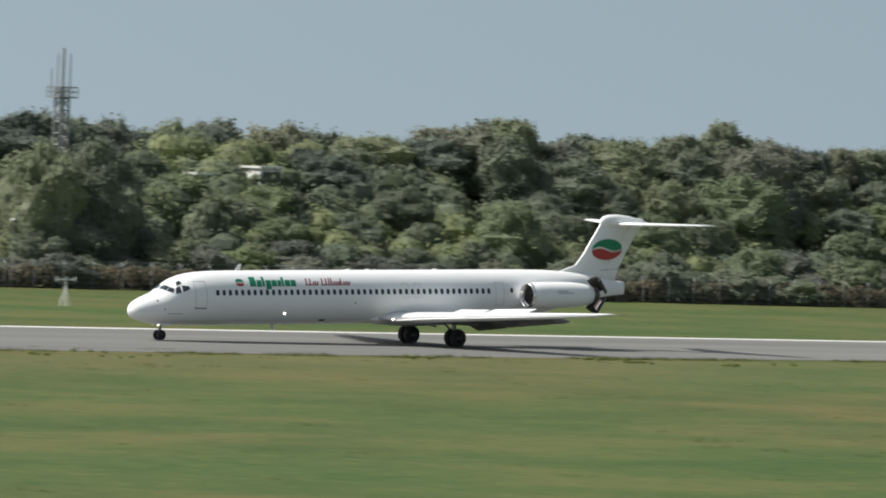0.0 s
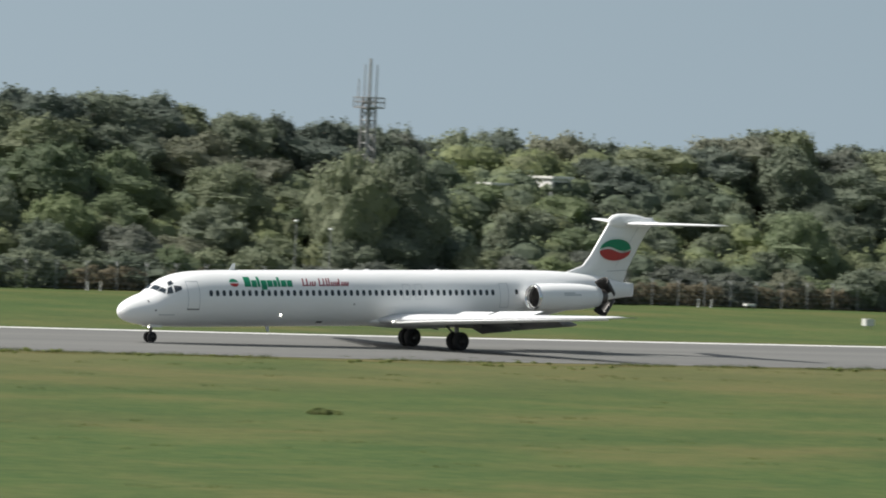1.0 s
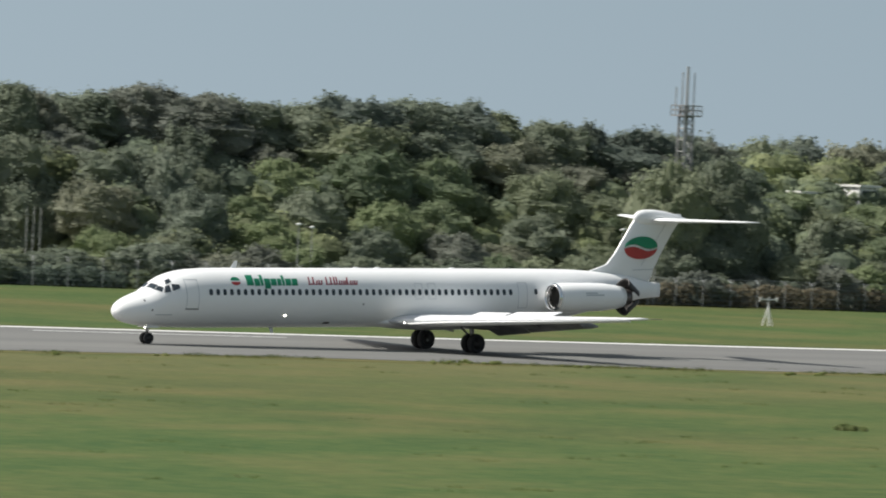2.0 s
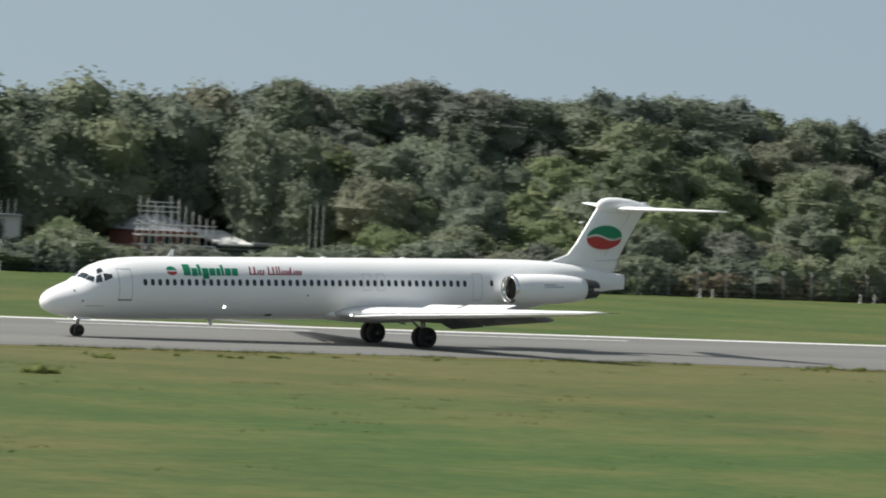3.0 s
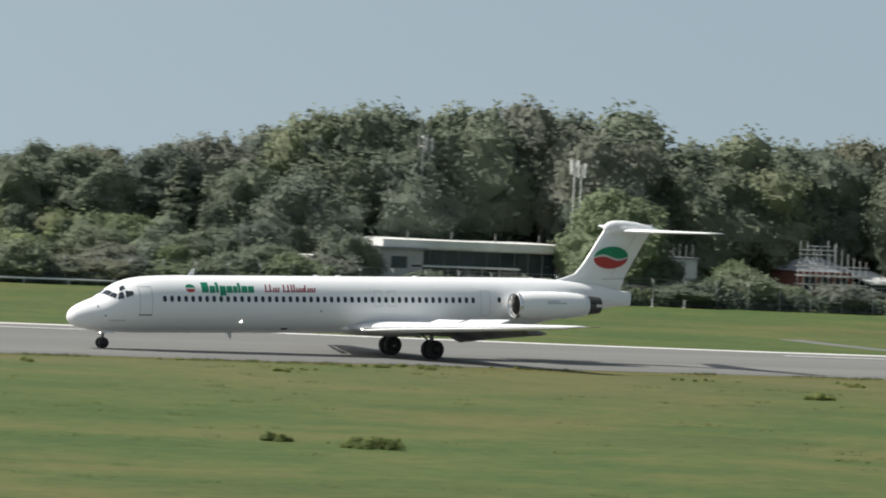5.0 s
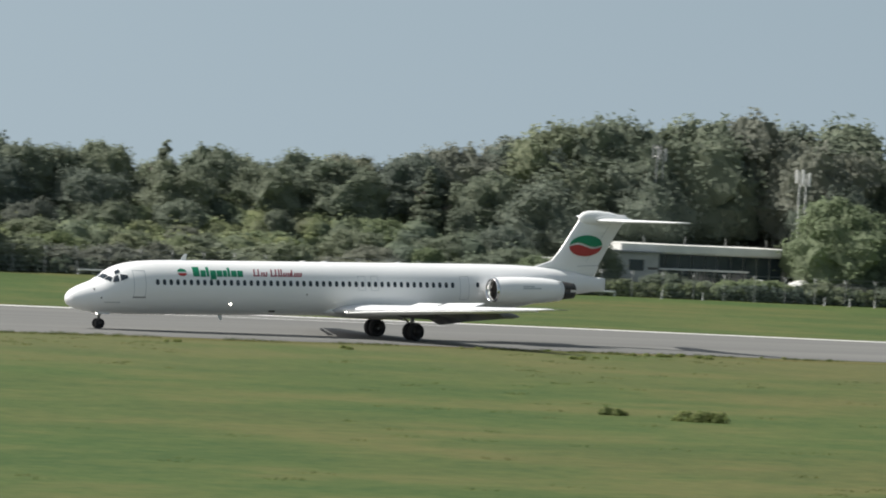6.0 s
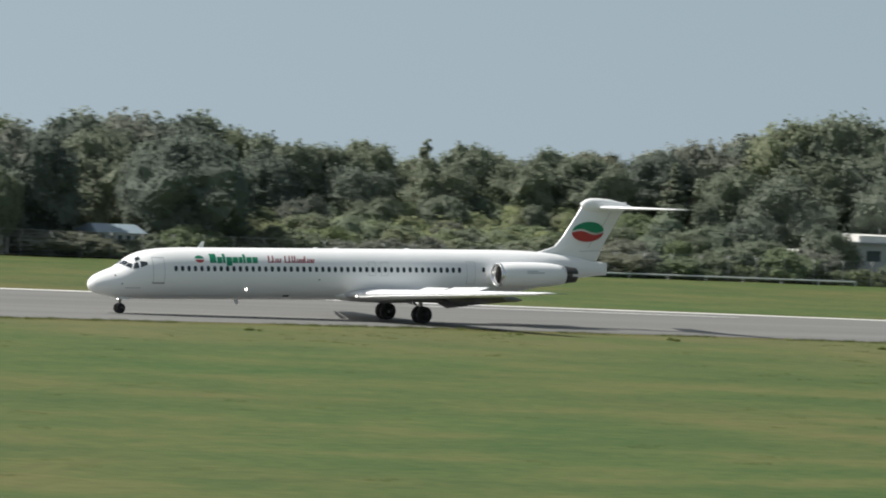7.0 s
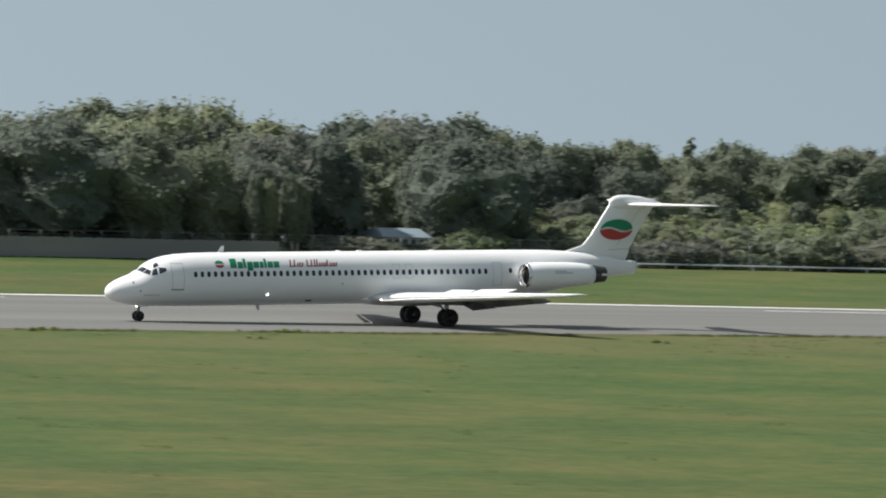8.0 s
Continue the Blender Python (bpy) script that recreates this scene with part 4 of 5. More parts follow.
def grass_stuff():
    """Rough blades on the near verge and in the field."""
    rng = np.random.default_rng(5)
    verts, faces = [], []

    def tuft(x, y, r, n, h):
        for _ in range(n):
            a, q = rng.random() * math.tau, r * math.sqrt(rng.random())
            bx, by = x + q * math.cos(a), y + q * math.sin(a)
            lean, w, hh = rng.normal(size=2) * 0.12, 0.02 + 0.03 * rng.random(), h * (0.5 + 0.7 * rng.random())
            t = rng.random() * math.tau
            b = len(verts)
            verts.extend([(bx - w * math.cos(t), by - w * math.sin(t), -0.03), (bx + w * math.cos(t), by + w * math.sin(t), -0.03), (bx + lean[0], by + lean[1], hh)])
            faces.append((b, b + 1, b + 2))
    for x in np.arange(-190, 230, 0.35):
        if noise.noise((x * 0.12, 9, 0)) > -0.05:
            tuft(x, near_edge(x) - 0.5 - 1.6 * rng.random(), 0.5, 12, 0.16 + 0.2 * max(0, noise.noise((x * 0.3, 2, 0))))
    for _ in range(1500):
        x = rng.uniform(-230, 190)
        y = -14 - 150 * rng.random() ** 1.3
        if noise.noise((x * 0.05, y * 0.09, 4)) > 0.0:
            tuft(x, y, 0.8, 10, 0.09)
    me = mesh_of("rough_grass", verts, faces, BLADE)
    tagged(new("rough_grass", me), "rough grass blades and seed heads on the airfield verge", "grass", kind="stuff")


grass_stuff()


def weed_stuff():
    """Scattered darker weed patches in the field and along the verge."""
    rng = np.random.default_rng(9)
    lobes = []
    for _ in range(64):
        x, q = rng.uniform(-230, 190), rng.random()
        y = near_edge(x) - (1 + 14 * q * q) if rng.random() < 0.96 else -20 - 100 * rng.random()
        s = 0.08 + 0.11 * rng.random()
        for _ in range(int(rng.integers(2, 6))):
            lobes.append(((x + rng.normal() * 0.8, y + rng.normal() * 0.5, 0.0), s * (0.7 + 0.6 * rng.random()), 0.7))
    verts, faces = leaf_cloud(rng, lobes, 16000, 0.09)
    tagged(new("weed_patches", mesh_of("weed_patches", verts, faces, WEED)), "low dark weed patches scattered in the grass", "weeds", kind="stuff")


weed_stuff()


def tussock(x, y, wide, high, seed):
    rng = np.random.default_rng(seed)
    lobes = []
    for k in range(9):
        u = rng.uniform(-0.5, 0.5)
        r = high * (0.3 + 0.6 * rng.random()) * (1.1 - 1.1 * abs(u))
        lobes.append(((wide * u, wide * 0.16 * rng.normal(), r * 0.1), r, 0.85))
    verts, faces = leaf_cloud(rng, lobes, 520, 0.13)
    root = new("weed_clump", mesh_of("weed_clump", verts, faces, WEED))
    root.location = (x, y, 0)
    tagged(root, "dark green clump of weeds in the mown grass", "weeds", "weed clumps")




def hedge_along_fence():
    """Rough brown hedge and brambles just behind the wire."""
    rng = np.random.default_rng(33)
    for x0, x1, mat, tall, label in ((148, 312, LEAVES_HEDGE, 1.75, "rough brown hedge behind the perimeter fence"), (-5, 148, HAZED_CANOPY, 1.35, "rough olive brambles behind the perimeter fence")):
        lobes = []
        for k in range(int((x1 - x0) / 0.7)):
            x = x0 + 0.7 * k + 0.25 * rng.normal()
            r = 0.5 + 0.25 * rng.random()
            high = tall * (0.86 + 0.3 * rng.random())
            y = 109.5 + edge_shift(x) + 0.2 * rng.normal()
            lobes.append(((x, y, high - r), r, 1.0))
            lobes.append(((x + 0.2, y - 0.15, max(0.1, high - 2.2 * r)), r * 1.1, 1.0))
        verts, faces = leaf_cloud(rng, lobes, len(lobes) * 60, 0.17)
        tagged(new("hedge", mesh_of("hedge", verts, faces, mat)), label, "hedge", kind="stuff")


hedge_along_fence()


# ---- buildings and masts at the wood's edge ----
def flat_roof_hall():
    """A low hall with a white fascia over a dark glazed front, and a pale annex."""
    x0, x1, y0, y1 = 64.0, 83.6, 128.0, 136.0
    root = tagged(hub("airfield_building", pose(x0, y0, 0)), "low flat-roofed building with white fascia and dark glazed front", "building")
    L, D = x1 - x0, y1 - y0
    bm = bmesh.new()
    box(bm, 0, L, -0.9, D, 3.85, 4.0)
    box(bm, -0.2, L + 0.2, -1.1, D + 0.2, 4.0, 4.62)
    part("roof", bm, FASCIA, root, "off-white roof with deep fascia")
    bm = bmesh.new()
    box(bm, 0.3, L - 0.3, 0.3, D, 0, 3.85)
    part("wall", bm, CONCRETE, root)
    for k in range(12):
        a = 1.2 + k * (L - 2.4) / 12
        bm = bmesh.new()
        box(bm, a + 0.06, a + (L - 2.4) / 12 - 0.06, 0.2, 0.26, 0.4, 3.75)
        part("window", bm, GLASSWALL, root, "dark tinted glazing")
    bm = bmesh.new()
    box(bm, 2.5, 13.5, -1.6, 0.25, 2.35, 2.5)
    part("canopy", bm, FASCIA, root, "thin white entrance canopy")
    for k in range(7):
        bm = bmesh.new()
        box(bm, 2.7 + 1.75 * k, 2.78 + 1.75 * k, -1.5, -1.42, 0, 2.35)
        part("canopy_post", bm, STEEL, root)
    bm = bmesh.new()
    for k in range(4):
        rod(bm, (3.5 + 4.5 * k, 1.0, 4.5), (3.5 + 4.5 * k, 1.0, 5.4), 0.05, 0.05, 6)
    part("roof_vents", bm, STEEL, root)
    annex = tagged(hub("annex", pose(61.2, 126.4, 0)), "pale concrete annex with flat roof beside the hall", "building")
    bm = bmesh.new()
    box(bm, 0, 6.4, 0, 6, 0, 3.85)
    part("wall", bm, CONCRETE, annex)
    bm = bmesh.new()
    box(bm, -0.25, 6.65, -0.3, 6.2, 3.85, 4.02)
    part("roof", bm, ROOFGREY, annex)
    bm = bmesh.new()
    box(bm, -4.2, 0, 0.5, 5, 0, 2.75)
    part("wall", bm, CONCRETE, annex)
    bm = bmesh.new()
    box(bm, -4.5, 0, 0.2, 5.2, 2.75, 2.98)
    part("roof", bm, FASCIA, annex)
    for a in (0.6, 3.2):
        bm = bmesh.new()
        box(bm, a, a + 1.6, -0.05, 0.02, 2.2, 3.2)
        part("window", bm, GLASSWALL, annex)


def scaffolded_house():
    root = tagged(hub("scaffolded_house", pose(107.8, 127.4, 0)), "red brick house with grey roof wrapped in scaffolding", "house")
    bm = bmesh.new()
    box(bm, 0, 5.8, 0, 4.2, 0, 3.2)
    part("wall", bm, BRICK, root, "red brick wall")
    bm = bmesh.new()
    loft(bm, [[(-0.3, -0.4, 3.2), (6.1, -0.4, 3.2), (6.1, 4.6, 3.2), (-0.3, 4.6, 3.2)], [(2.0, 1.9, 4.4), (3.8, 1.9, 4.4), (3.8, 2.3, 4.4), (2.0, 2.3, 4.4)]])
    part("roof", bm, ROOFGREY, root, "grey hipped roof")
    for a in (0.6, 2.4, 4.2):
        bm = bmesh.new()
        box(bm, a, a + 1.1, -0.04, 0.05, 1.5, 2.7)
        part("window", bm, GLASSWALL, root)
    sc = tagged(hub("scaffold", pose(107.2, 125.8, 0)), "galvanised tube scaffolding round the house", "scaffold")
    rng = random.Random(3)
    for k in range(11):
        for y in (0, 1.0):
            bm = bmesh.new()
            x = 0.68 * k + 0.03 * y
            rod(bm, (x, y, 0), (x, y, 3.9 + 1.7 * rng.random() * (1.15 - abs(k - 5) / 6)), 0.038, 0.038, 6)
            part("standard", bm, TUBE, sc)
    for z in (1.5, 2.1, 2.9, 3.7):
        for y in (0, 1.0):
            bm = bmesh.new()
            rod(bm, (-0.3, y, z), (7.1, y, z), 0.045, 0.045, 6)
            part("ledger", bm, TUBE, sc)
    for x0, x1, y, z in ((1.4, 5.4, 2.8, 4.7), (1.4, 5.4, 2.8, 5.1), (2.2, 4.8, 2.8, 5.45)):
        bm = bmesh.new()
        rod(bm, (x0, y, z), (x1, y, z), 0.05, 0.05, 6)
        part("ledger", bm, TUBE, sc)
    for k in range(6):
        bm = bmesh.new()
        rod(bm, (1.5 + 0.75 * k, 2.8, 3.6), (1.5 + 0.75 * k, 2.8, 5.3 + 0.8 * rng.random()), 0.05, 0.05, 6)
        part("standard", bm, TUBE, sc)
    for z in (1.45, 2.85):
        bm = bmesh.new()
        box(bm, -0.2, 7.0, 0.08, 0.92, z - 0.05, z)
        part("platform", bm, TUBE, sc, "pale scaffold boards")
    low = tagged(hub("low_shed", pose(115.9, 127.5, 0)), "low shed with pale sloping sheet roof beside the house", "shed")
    bm = bmesh.new()
    box(bm, 0, 5.6, 0, 4, 0, 2.2)
    part("wall", bm, GLASSWALL, low)
    bm = bmesh.new()
    loft(bm, [[(-0.3, -0.3, 2.2), (3.0, -0.3, 2.2), (3.0, 4.2, 3.2), (-0.3, 4.2, 3.2)], [(-0.3, -0.3, 2.35), (3.0, -0.3, 2.35), (3.0, 4.2, 3.35), (-0.3, 4.2, 3.35)]])
    part("roof", bm, FASCIA, low, "pale sheet roof")
    bm = bmesh.new()
    box(bm, 3.0, 6.0, -0.3, 4.2, 2.25, 2.5)
    part("roof", bm, ROOFGREY, low)


def kiosk():
    root = tagged(hub("small_block", pose(92.6, 126.0, 0)), "small pale rendered block with rooftop poles", "building")
    bm = bmesh.new()
    box(bm, 0, 3.2, 0, 3, 0, 3.9)
    part("wall", bm, FASCIA, root)
    bm = bmesh.new()
    box(bm, -0.15, 3.35, -0.15, 3.15, 3.9, 4.05)
    part("roof", bm, ROOFGREY, root)
    for k in range(5):
        bm = bmesh.new()
        rod(bm, (0.2 + 0.68 * k, 0.4, 4.0), (0.2 + 0.68 * k, 0.4, 5.2), 0.04, 0.04, 6)
        part("roof_pole", bm, GALV, root)


def white_house():
    root = tagged(hub("white_house", pose(216.4, 131.0, 0)), "white house with grey roof half hidden by trees", "house")
    bm = bmesh.new()
    box(bm, 0, 2.3, 0, 6, 0, 10.6)
    box(bm, -7.0, -5.0, 0, 6, 0, 9.8)
    part("wall", bm, PLASTIC, root, "white rendered wall")
    for a, z in ((-7.2, 9.8), (-0.2, 10.6)):
        bm = bmesh.new()
        box(bm, a, a + 2.6, -0.3, 6.3, z, z + 0.2)
        part("roof", bm, FASCIA, root)
    for a in (0.3, 1.5):
        bm = bmesh.new()
        box(bm, a, a + 0.8, -0.05, 0.03, 9.5, 10.3)
        part("window", bm, GLASSWALL, root)


def blue_shed():
    root = tagged(hub("blue_roofed_shed", pose(-17.0, 129.0, 0)), "small white shed with pale blue roof", "shed")
    bm = bmesh.new()
    box(bm, 0, 4.7, 0, 4, 0, 2.2)
    part("wall", bm, PLASTIC, root)
    bm = bmesh.new()
    loft(bm, [[(-0.3, -0.4, 2.2), (5.0, -0.4, 2.2), (5.0, 4.4, 2.2), (-0.3, 4.4, 2.2)], [(0.1, 1.6, 2.95), (4.6, 1.6, 2.95), (4.6, 2.4, 2.95), (0.1, 2.4, 2.95)]])
    part("roof", bm, BLUEROOF, root, "pale blue sheet roof")
    for k in range(5):
        bm = bmesh.new()
        box(bm, 0.3 + 0.85 * k, 0.8 + 0.85 * k, -0.04, 0.04, 1.2, 2.0)
        part("window", bm, GLASSWALL, root)


def radio_tower():
    root = tagged(hub("radio_tower", pose(188.4, 122.0, 0)), "grey steel lattice tower with platform and whip aerials", "tower")
    bm = bmesh.new()
    for sx in (-0.42, 0.42):
        for sy in (-0.42, 0.42):
            rod(bm, (sx * 1.4, sy * 1.4, 0), (sx, sy, 17.0), 0.12, 0.11, 6)
    for k in range(17):
        z = k * 1.0
        for a, b in (((-1, -1), (1, -1)), ((1, -1), (1, 1)), ((1, 1), (-1, 1)), ((-1, 1), (-1, -1))):
            w0, w1 = 0.42 * (1.4 - 0.4 * z / 17.0), 0.42 * (1.4 - 0.4 * (z + 1.0) / 17.0)
            rod(bm, (a[0] * w0, a[1] * w0, z), (b[0] * w1, b[1] * w1, z + 1.0), 0.055, 0.055, 4)
            rod(bm, (a[0] * w0, a[1] * w0, z), (b[0] * w0, b[1] * w0, z), 0.055, 0.055, 4)
    part("lattice", bm, STEEL, root, "grey lattice legs and braces")
    bm = bmesh.new()
    box(bm, -0.95, 0.95, -0.95, 0.95, 16.05, 16.18)
    part("platform", bm, STEEL, root)
    bm = bmesh.new()
    for z in (16.6, 17.0):
        for a, b in (((-0.95, -0.95), (0.95, -0.95)), ((0.95, -0.95), (0.95, 0.95)), ((0.95, 0.95), (-0.95, 0.95)), ((-0.95, 0.95), (-0.95, -0.95))):
            rod(bm, (*a, z), (*b, z), 0.05, 0.05, 5)
    for k in range(5):
        for y in (-0.95, 0.95):
            rod(bm, (-0.95 + 0.475 * k, y, 16.1), (-0.95 + 0.475 * k, y, 17.0), 0.05, 0.05, 5)
    part("railing", bm, STEEL, root)
    for x, y, z in ((-0.55, 0, 19.9), (0, 0, 20.4), (0.3, 0.3, 20.2), (0.75, 0, 19.9), (-0.9, 0.4, 18.6)):
        bm = bmesh.new()
        rod(bm, (x, y, 16.1), (x, y, z), 0.15 if x == 0 else 0.07, 0.12 if x == 0 else 0.055, 6)
        part("whip_aerial", bm, GALV, root, "pale vertical aerial")


def panel_mast(x, y, high, panels, mat, label):
    """Two slim poles side by side, with upright aerial panels round their heads."""
    root = tagged(hub("aerial_mast", pose(x, y, 0)), label, "mast")
    for k, px in enumerate((-0.36, 0.36)):
        top = high - 0.25 * k
        bm = bmesh.new()
        rod(bm, (px, 0, 0), (px, 0, top), 0.065, 0.055, 8)
        pole = part("pole", bm, mat, root)
        for q in range(panels):
            a = math.tau * q / panels + 0.4 * k
            cx, cy = px + 0.42 * math.cos(a), 0.42 * math.sin(a)
            bm = bmesh.new()
            box(bm, cx - 0.045, cx + 0.045, cy - 0.045, cy + 0.045, top - 1.15, top + 0.12)
            part("aerial_panel", bm, mat, pole, "pale upright aerial panel")
            bm = bmesh.new()
            for z in (-0.95, -0.1):
                rod(bm, (px, 0, top + z), (cx, cy, top + z), 0.025, 0.025, 5)
            part("bracket", bm, STEEL, pole)
    for z in (0.45, 0.7):
        bm = bmesh.new()
        rod(bm, (-0.36, 0, high * z), (0.36, 0, high * z), 0.03, 0.03, 6)
        part("tie", bm, STEEL, root)


def lamp_post(x, y, high):
    root = tagged(hub("lamp_post", pose(x, y, 0)), "slim grey lamp post with a small bright head", "lamp post", "lamp posts along the fence")
    bm = bmesh.new()
    rod(bm, (0, 0, 0), (0, 0, high), 0.05, 0.035, 8)
    part("pole", bm, GALV, root)
    bm = bmesh.new()
    bmesh.ops.create_uvsphere(bm, u_segments=10, v_segments=6, radius=0.16, matrix=Matrix.Translation((0, 0, high)) @ Matrix.Diagonal((1.4, 1, 0.8, 1)))
    part("lamp_head", bm, PLASTIC, root, "white lamp head", True)


def flag_pole(x, y, high):
    root = tagged(hub("bare_pole", pose(x, y, 0)), "bare slim pale pole standing before the wood", "pole", "slim poles before the wood")
    bm = bmesh.new()
    rod(bm, (0, 0, 0), (0, 0, high), 0.035, 0.025, 8)
    part("shaft", bm, TUBE, root)
    bm = bmesh.new()
    rod(bm, (0, 0, 0), (0, 0, 0.12), 0.14, 0.12, 8)
    part("foot", bm, CONCRETE, root)


for x, h in ((119.0, 6.0), (119.65, 6.1), (120.3, 6.0)):
    flag_pole(x, 119.5, h)
flat_roof_hall()
scaffolded_house()
kiosk()
white_house()
blue_shed()
radio_tower()
panel_mast(85.4, 130.0, 12.0, 4, PLASTIC, "slim mast with a ring of pale aerial panels")
panel_mast(73.8, 136.7, 13.6, 3, GALV, "tall slim twin mast with aerials before dark trees")
for x, y, h in ((170.8, 108, 6.2), (174.8, 108.5, 5.6), (137.5, 108, 5.6), (139.2, 108.5, 5.4)):
    lamp_post(x, y, h)


# ---- fence, markers and small airfield equipment ----
def fence_y(x):
    return 108.3 + edge_shift(x)


def fence():
    root = tagged(hub("perimeter_fence"), "grey wire perimeter fence with angled barbed tops", "fence")
    bm = bmesh.new()
    rod(bm, (0, 0, -0.05), (0, 0, 2.0), 0.035, 0.035, 6)
    rod(bm, (0, 0, 2.0), (0, -0.3, 2.35), 0.035, 0.03, 5)
    rod(bm, (0, 0, 2.0), (0, 0.3, 2.35), 0.035, 0.03, 5)
    me = None
    xs = [-75 + 3.0 * k for k in range(132)]
    for x in xs:
        if me is None:
            o = part("post", bm, GALV, root)
            me = o.data
        else:
            o = new("post", me)
            o.parent = root
        o.location = (x, fence_y(x), 0)
    for z, y in ((0.15, 0), (0.55, 0), (0.95, 0), (1.35, 0), (1.75, 0), (2.0, 0), (2.33, -0.28), (2.33, 0.28)):
        bm = bmesh.new()
        for a, b in zip(xs, xs[1:]):
            rod(bm, (a, fence_y(a) + y, z), (b, fence_y(b) + y, z), 0.008, 0.008, 3)
        part("wire", bm, GALV, root)
    bm = bmesh.new()
    for k in range(1570):
        x = -75 + 0.25 * k
        rod(bm, (x, fence_y(x) + 0.02, 0.1), (x, fence_y(x) + 0.02, 1.98), 0.004, 0.004, 3)
    tagged(part("wire_mesh", bm, GALV, root), kind="stuff")


fence()


def marker_peg(x, y, h=0.75):
    root = tagged(hub("marker_post", pose(x, y, -0.03)), "short white marker post in the grass", "marker post", "white marker posts")
    bm = bmesh.new()
    rod(bm, (0, 0, 0), (0, 0, h), 0.045, 0.04, 8)
    part("post", bm, PLASTIC, root)
    bm = bmesh.new()
    box(bm, -0.1, 0.1, -0.1, 0.1, 0, 0.06)
    part("foot", bm, CONCRETE, root)


def signal_box(x, y, wide, high):
    root = tagged(hub("equipment_box", pose(x, y, -0.03)), "pale equipment box on legs in the grass", "equipment box", "equipment boxes in the grass")
    bm = bmesh.new()
    v = box(bm, 0, wide, 0, wide * 0.5, 0.25, high)
    bmesh.ops.bevel(bm, geom=bm.edges[:], offset=0.03, segments=1)
    part("housing", bm, FASCIA, root, "off-white metal housing")
    for a in (0.1, wide - 0.1):
        bm = bmesh.new()
        rod(bm, (a, wide * 0.25, 0), (a, wide * 0.25, 0.28), 0.04, 0.04, 6)
        part("leg", bm, STEEL, root)


for x in (-38.0, -36.8, 62, 66, 78, 80.5, 83, 86, 133.7, 134.9, 135.5, 149, 150.3, 166, 167.5, 214, 215.5, 276, 277.4):
    marker_peg(x, fence_y(x) - 1.6)
for x, y, w, h in ((55.0, 32.5, 0.4, 0.7), (54.3, 32.8, 0.3, 0.65), (192.2, 60, 0.9, 0.8), (219, 106, 1.0, 0.45)):
    signal_box(x, y, w, h)


def low_rail():
    root = tagged(hub("low_rail", pose(6, 122.5, -0.03)), "low white rail along the far grass", "rail")
    bm = bmesh.new()
    rod(bm, (0, 0, 0.42), (52, -4, 0.42), 0.09, 0.09, 6)
    part("bar", bm, PLASTIC, root)
    for k in range(14):
        bm = bmesh.new()
        rod(bm, (4 * k, -4 * k / 13, 0), (4 * k, -4 * k / 13, 0.42), 0.06, 0.06, 6)
        part("post", bm, PLASTIC, root)


low_rail()


def wind_frame():
    root = tagged(hub("aerial_tripod", pose(150.0, 64.0, -0.03)), "small pale tripod aerial standing in the grass", "aerial")
    for k in range(3):
        a = math.tau * k / 3
        bm = bmesh.new()
        rod(bm, (0.45 * math.cos(a), 0.45 * math.sin(a), 0), (0, 0, 1.5), 0.05, 0.04, 6)
        part("leg", bm, PLASTIC, root)
    bm = bmesh.new()
    rod(bm, (0, 0, 1.3), (0, 0, 2.2), 0.05, 0.04, 6)
    part("mast", bm, PLASTIC, root)
    bm = bmesh.new()
    rod(bm, (-0.8, 0, 2.0), (0.8, 0, 2.0), 0.05, 0.05, 6)
    for x in (-0.8, 0.8):
        rod(bm, (x, 0, 1.85), (x, 0, 2.2), 0.06, 0.06, 6)
    part("crossbar", bm, PLASTIC, root)


wind_frame()


def birch(x, y, high, lean):
    root = tagged(hub("birch", pose(x, y, 0, 0, lean, 20 * x)), "slim birch with pale bark before the dark wood", "tree", "birches at the wood's edge")
    bm = bmesh.new()
    rod(bm, (0, 0, -0.05), (0.1, 0, high * 0.5), 0.13, 0.1, 8)
    rod(bm, (0.1, 0, high * 0.5), (0.25, 0.1, high * 0.95), 0.1, 0.04, 8)
    for k in range(4):
        a = 1.9 * k
        rod(bm, (0.1, 0, high * (0.45 + 0.1 * k)), (0.1 + 0.9 * math.cos(a), 0.9 * math.sin(a), high * (0.6 + 0.1 * k)), 0.05, 0.02, 5)
    part("trunk", bm, BIRCH, root, "white birch trunk and limbs")
    o = new("crown", KINDS["tall"][0][0])
    o.parent = root
    o.scale = (high * 0.8, high * 0.8, high * 1.2)
    o.location = (0.1, 0, high * 0.22)
    o.material_slots[0].link = "OBJECT"
    o.material_slots[0].material = HAZED_LEAVES[1]


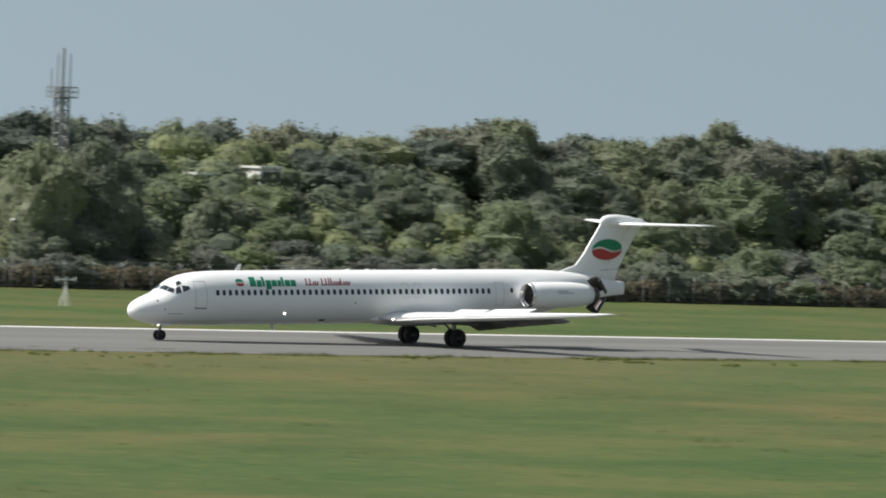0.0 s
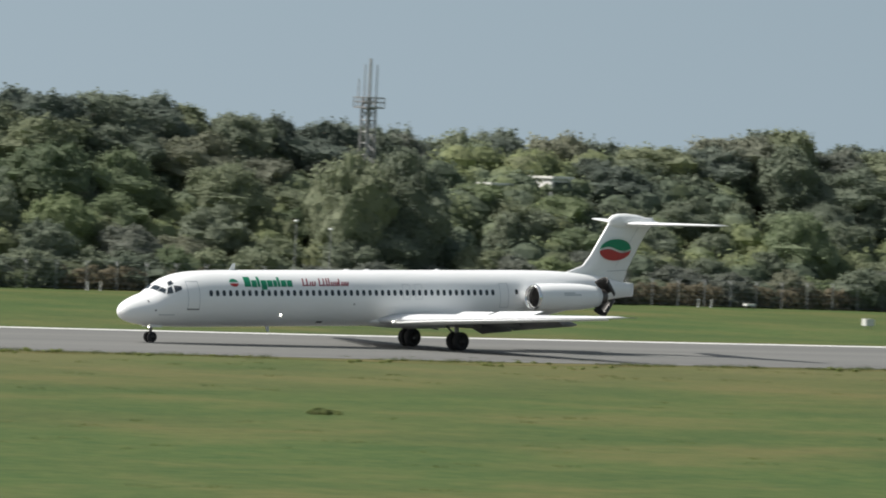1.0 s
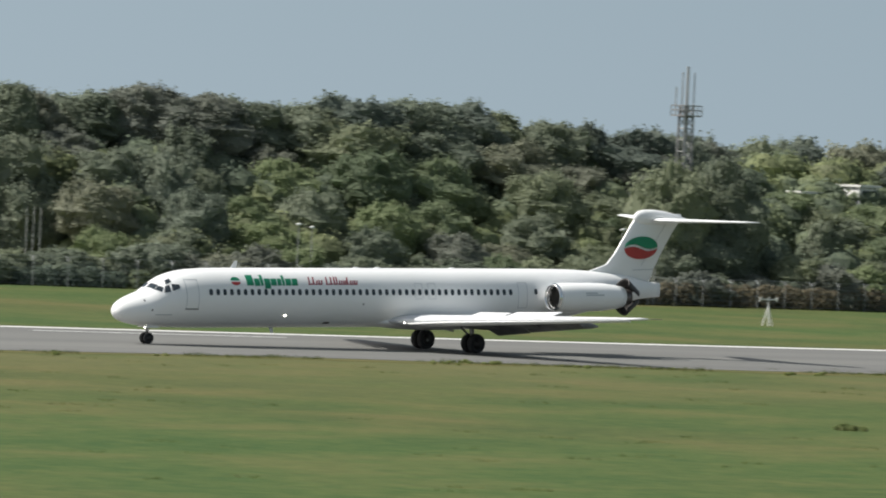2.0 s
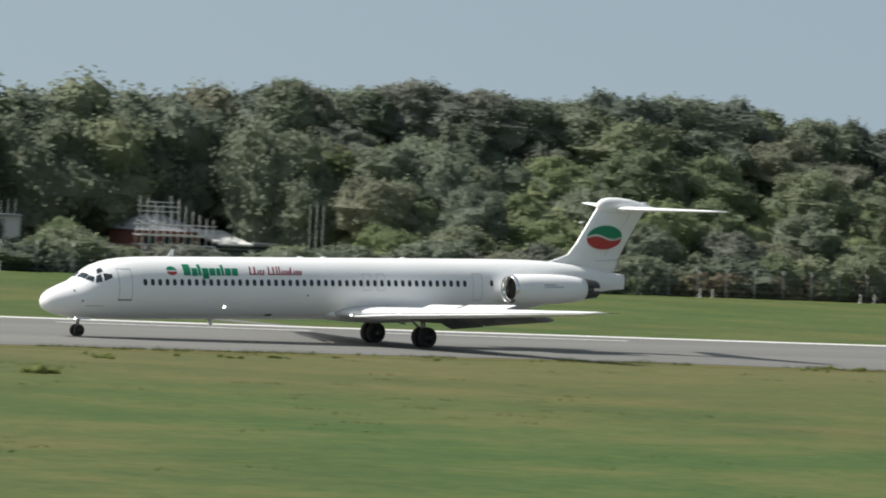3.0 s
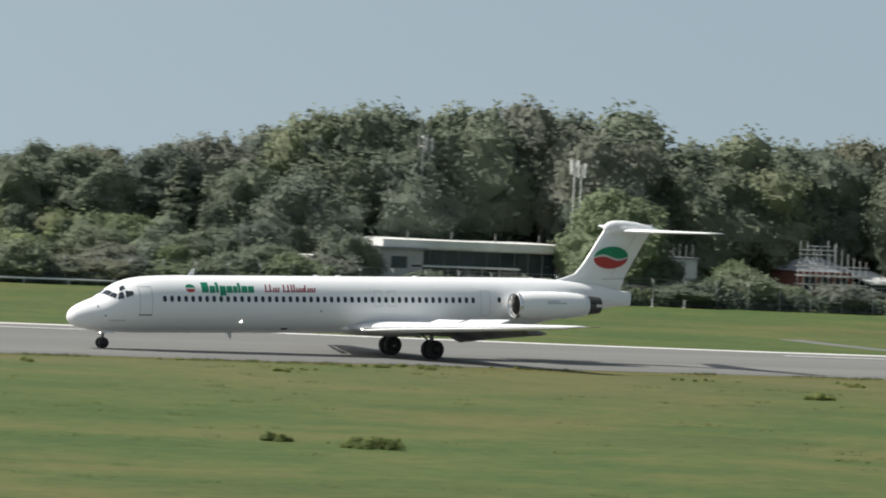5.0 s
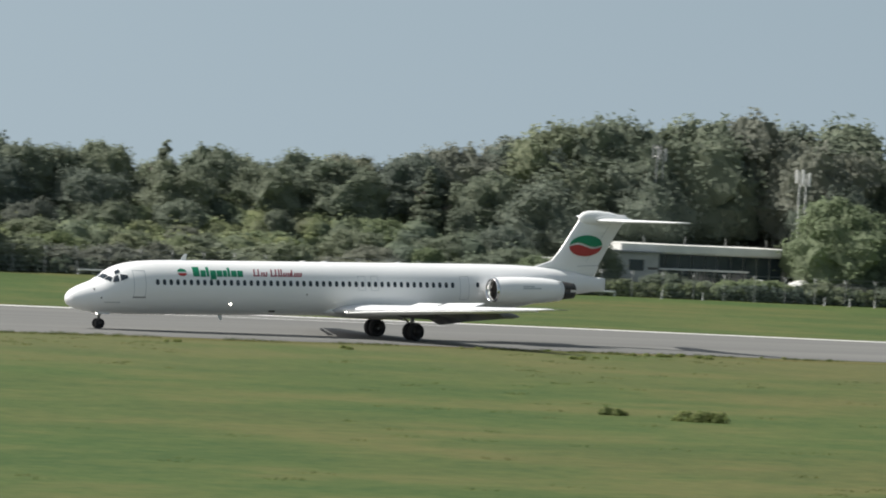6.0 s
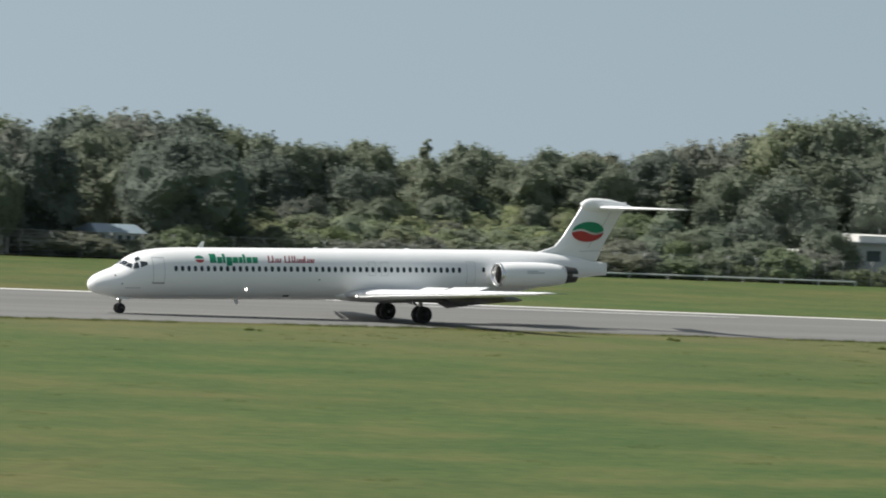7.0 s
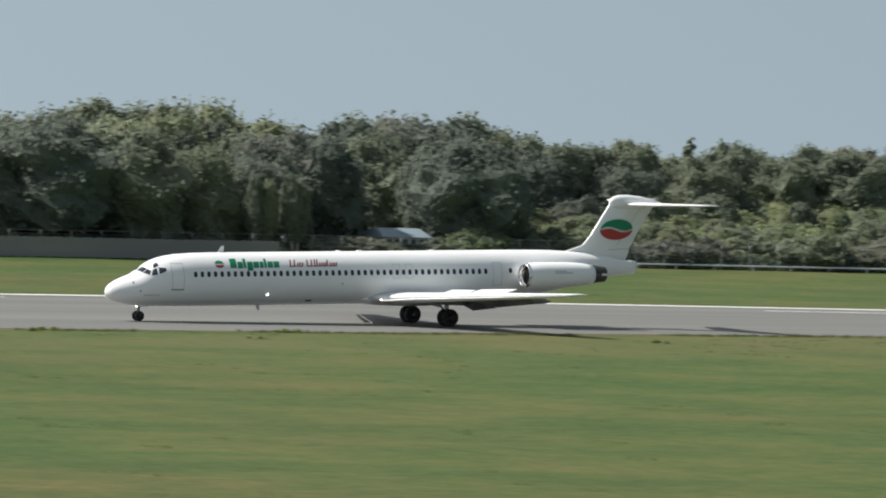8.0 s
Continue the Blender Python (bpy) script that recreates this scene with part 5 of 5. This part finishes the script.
for x, y, h, lean in ((-31.5, 126.5, 5.5, 4), (-30.3, 126.9, 5.2, -3), (-27.6, 126.7, 5.6, 3), (-26.9, 127.2, 5.0, -2)):
    birch(x, y, h, lean)


def board_fence():
    root = tagged(hub("board_fence", pose(-74, 122.6, -0.03)), "weathered grey board fence beside the field", "fence")
    first = None
    for k in range(150):
        if first is None:
            bm = bmesh.new()
            box(bm, 0, 0.27, 0, 0.03, 0.05, 1.75)
            o = part("board", bm, GREYWOOD, root)
            first = o.data
        else:
            o = new("board", first)
            o.parent = root
        o.location = (0.285 * k, 0.004 * (k % 3), 0.02 * ((k * 7) % 5))
    for z in (0.4, 1.4):
        bm = bmesh.new()
        box(bm, 0, 42.8, 0.035, 0.1, z, z + 0.1)
        part("rail", bm, GREYWOOD, root)


board_fence()


def covered_stack(x, y, long, high):
    root = tagged(hub("covered_stack", pose(x, y, 0)), "low stack under a pale tarpaulin beside the building", "stack", "covered stacks beside the building")
    bm = bmesh.new()
    rng = random.Random(int(x * 10))
    rings = []
    for i in range(7):
        u = i / 6
        k = high * (0.75 + 0.25 * math.sin(math.pi * u)) * rng.uniform(0.9, 1.05)
        rings.append([(long * u, -0.9, 0), (long * u, -0.75, k * 0.8), (long * u, -0.2, k), (long * u, 0.5, k * 0.95), (long * u, 0.9, k * 0.6), (long * u, 0.95, 0)])
    loft(bm, rings)
    part("tarpaulin", bm, PLASTIC, root)
    bm = bmesh.new()
    rod(bm, (long * 0.3, -0.92, 0.0), (long * 0.3, -0.25, high * 1.02), 0.02, 0.02, 5)
    part("strap", bm, DARK, root)


covered_stack(79.6, 123.0, 3.6, 2.1)
covered_stack(75.8, 123.4, 1.8, 1.9)
for x, y, w, h, s in TUFTS:
    tussock(x, y, w, h, s)


# ---- motion of the airliner and its reverser buckets ----
def motions():
    walk(PLANE, [(t, pose(x, 0, 0)) for t, x in PLANE_ROWS])
    for d, up, (x, y, z) in BUCKETS:
        rows = []
        for t, a in ((0, 46), (1.2, 46), (1.7, 42), (2.2, 20), (2.6, 0), (8, 0)):
            rows.append((t, pose(x, y, z, 0, up * a, 0)))
        walk(d, rows)


motions()
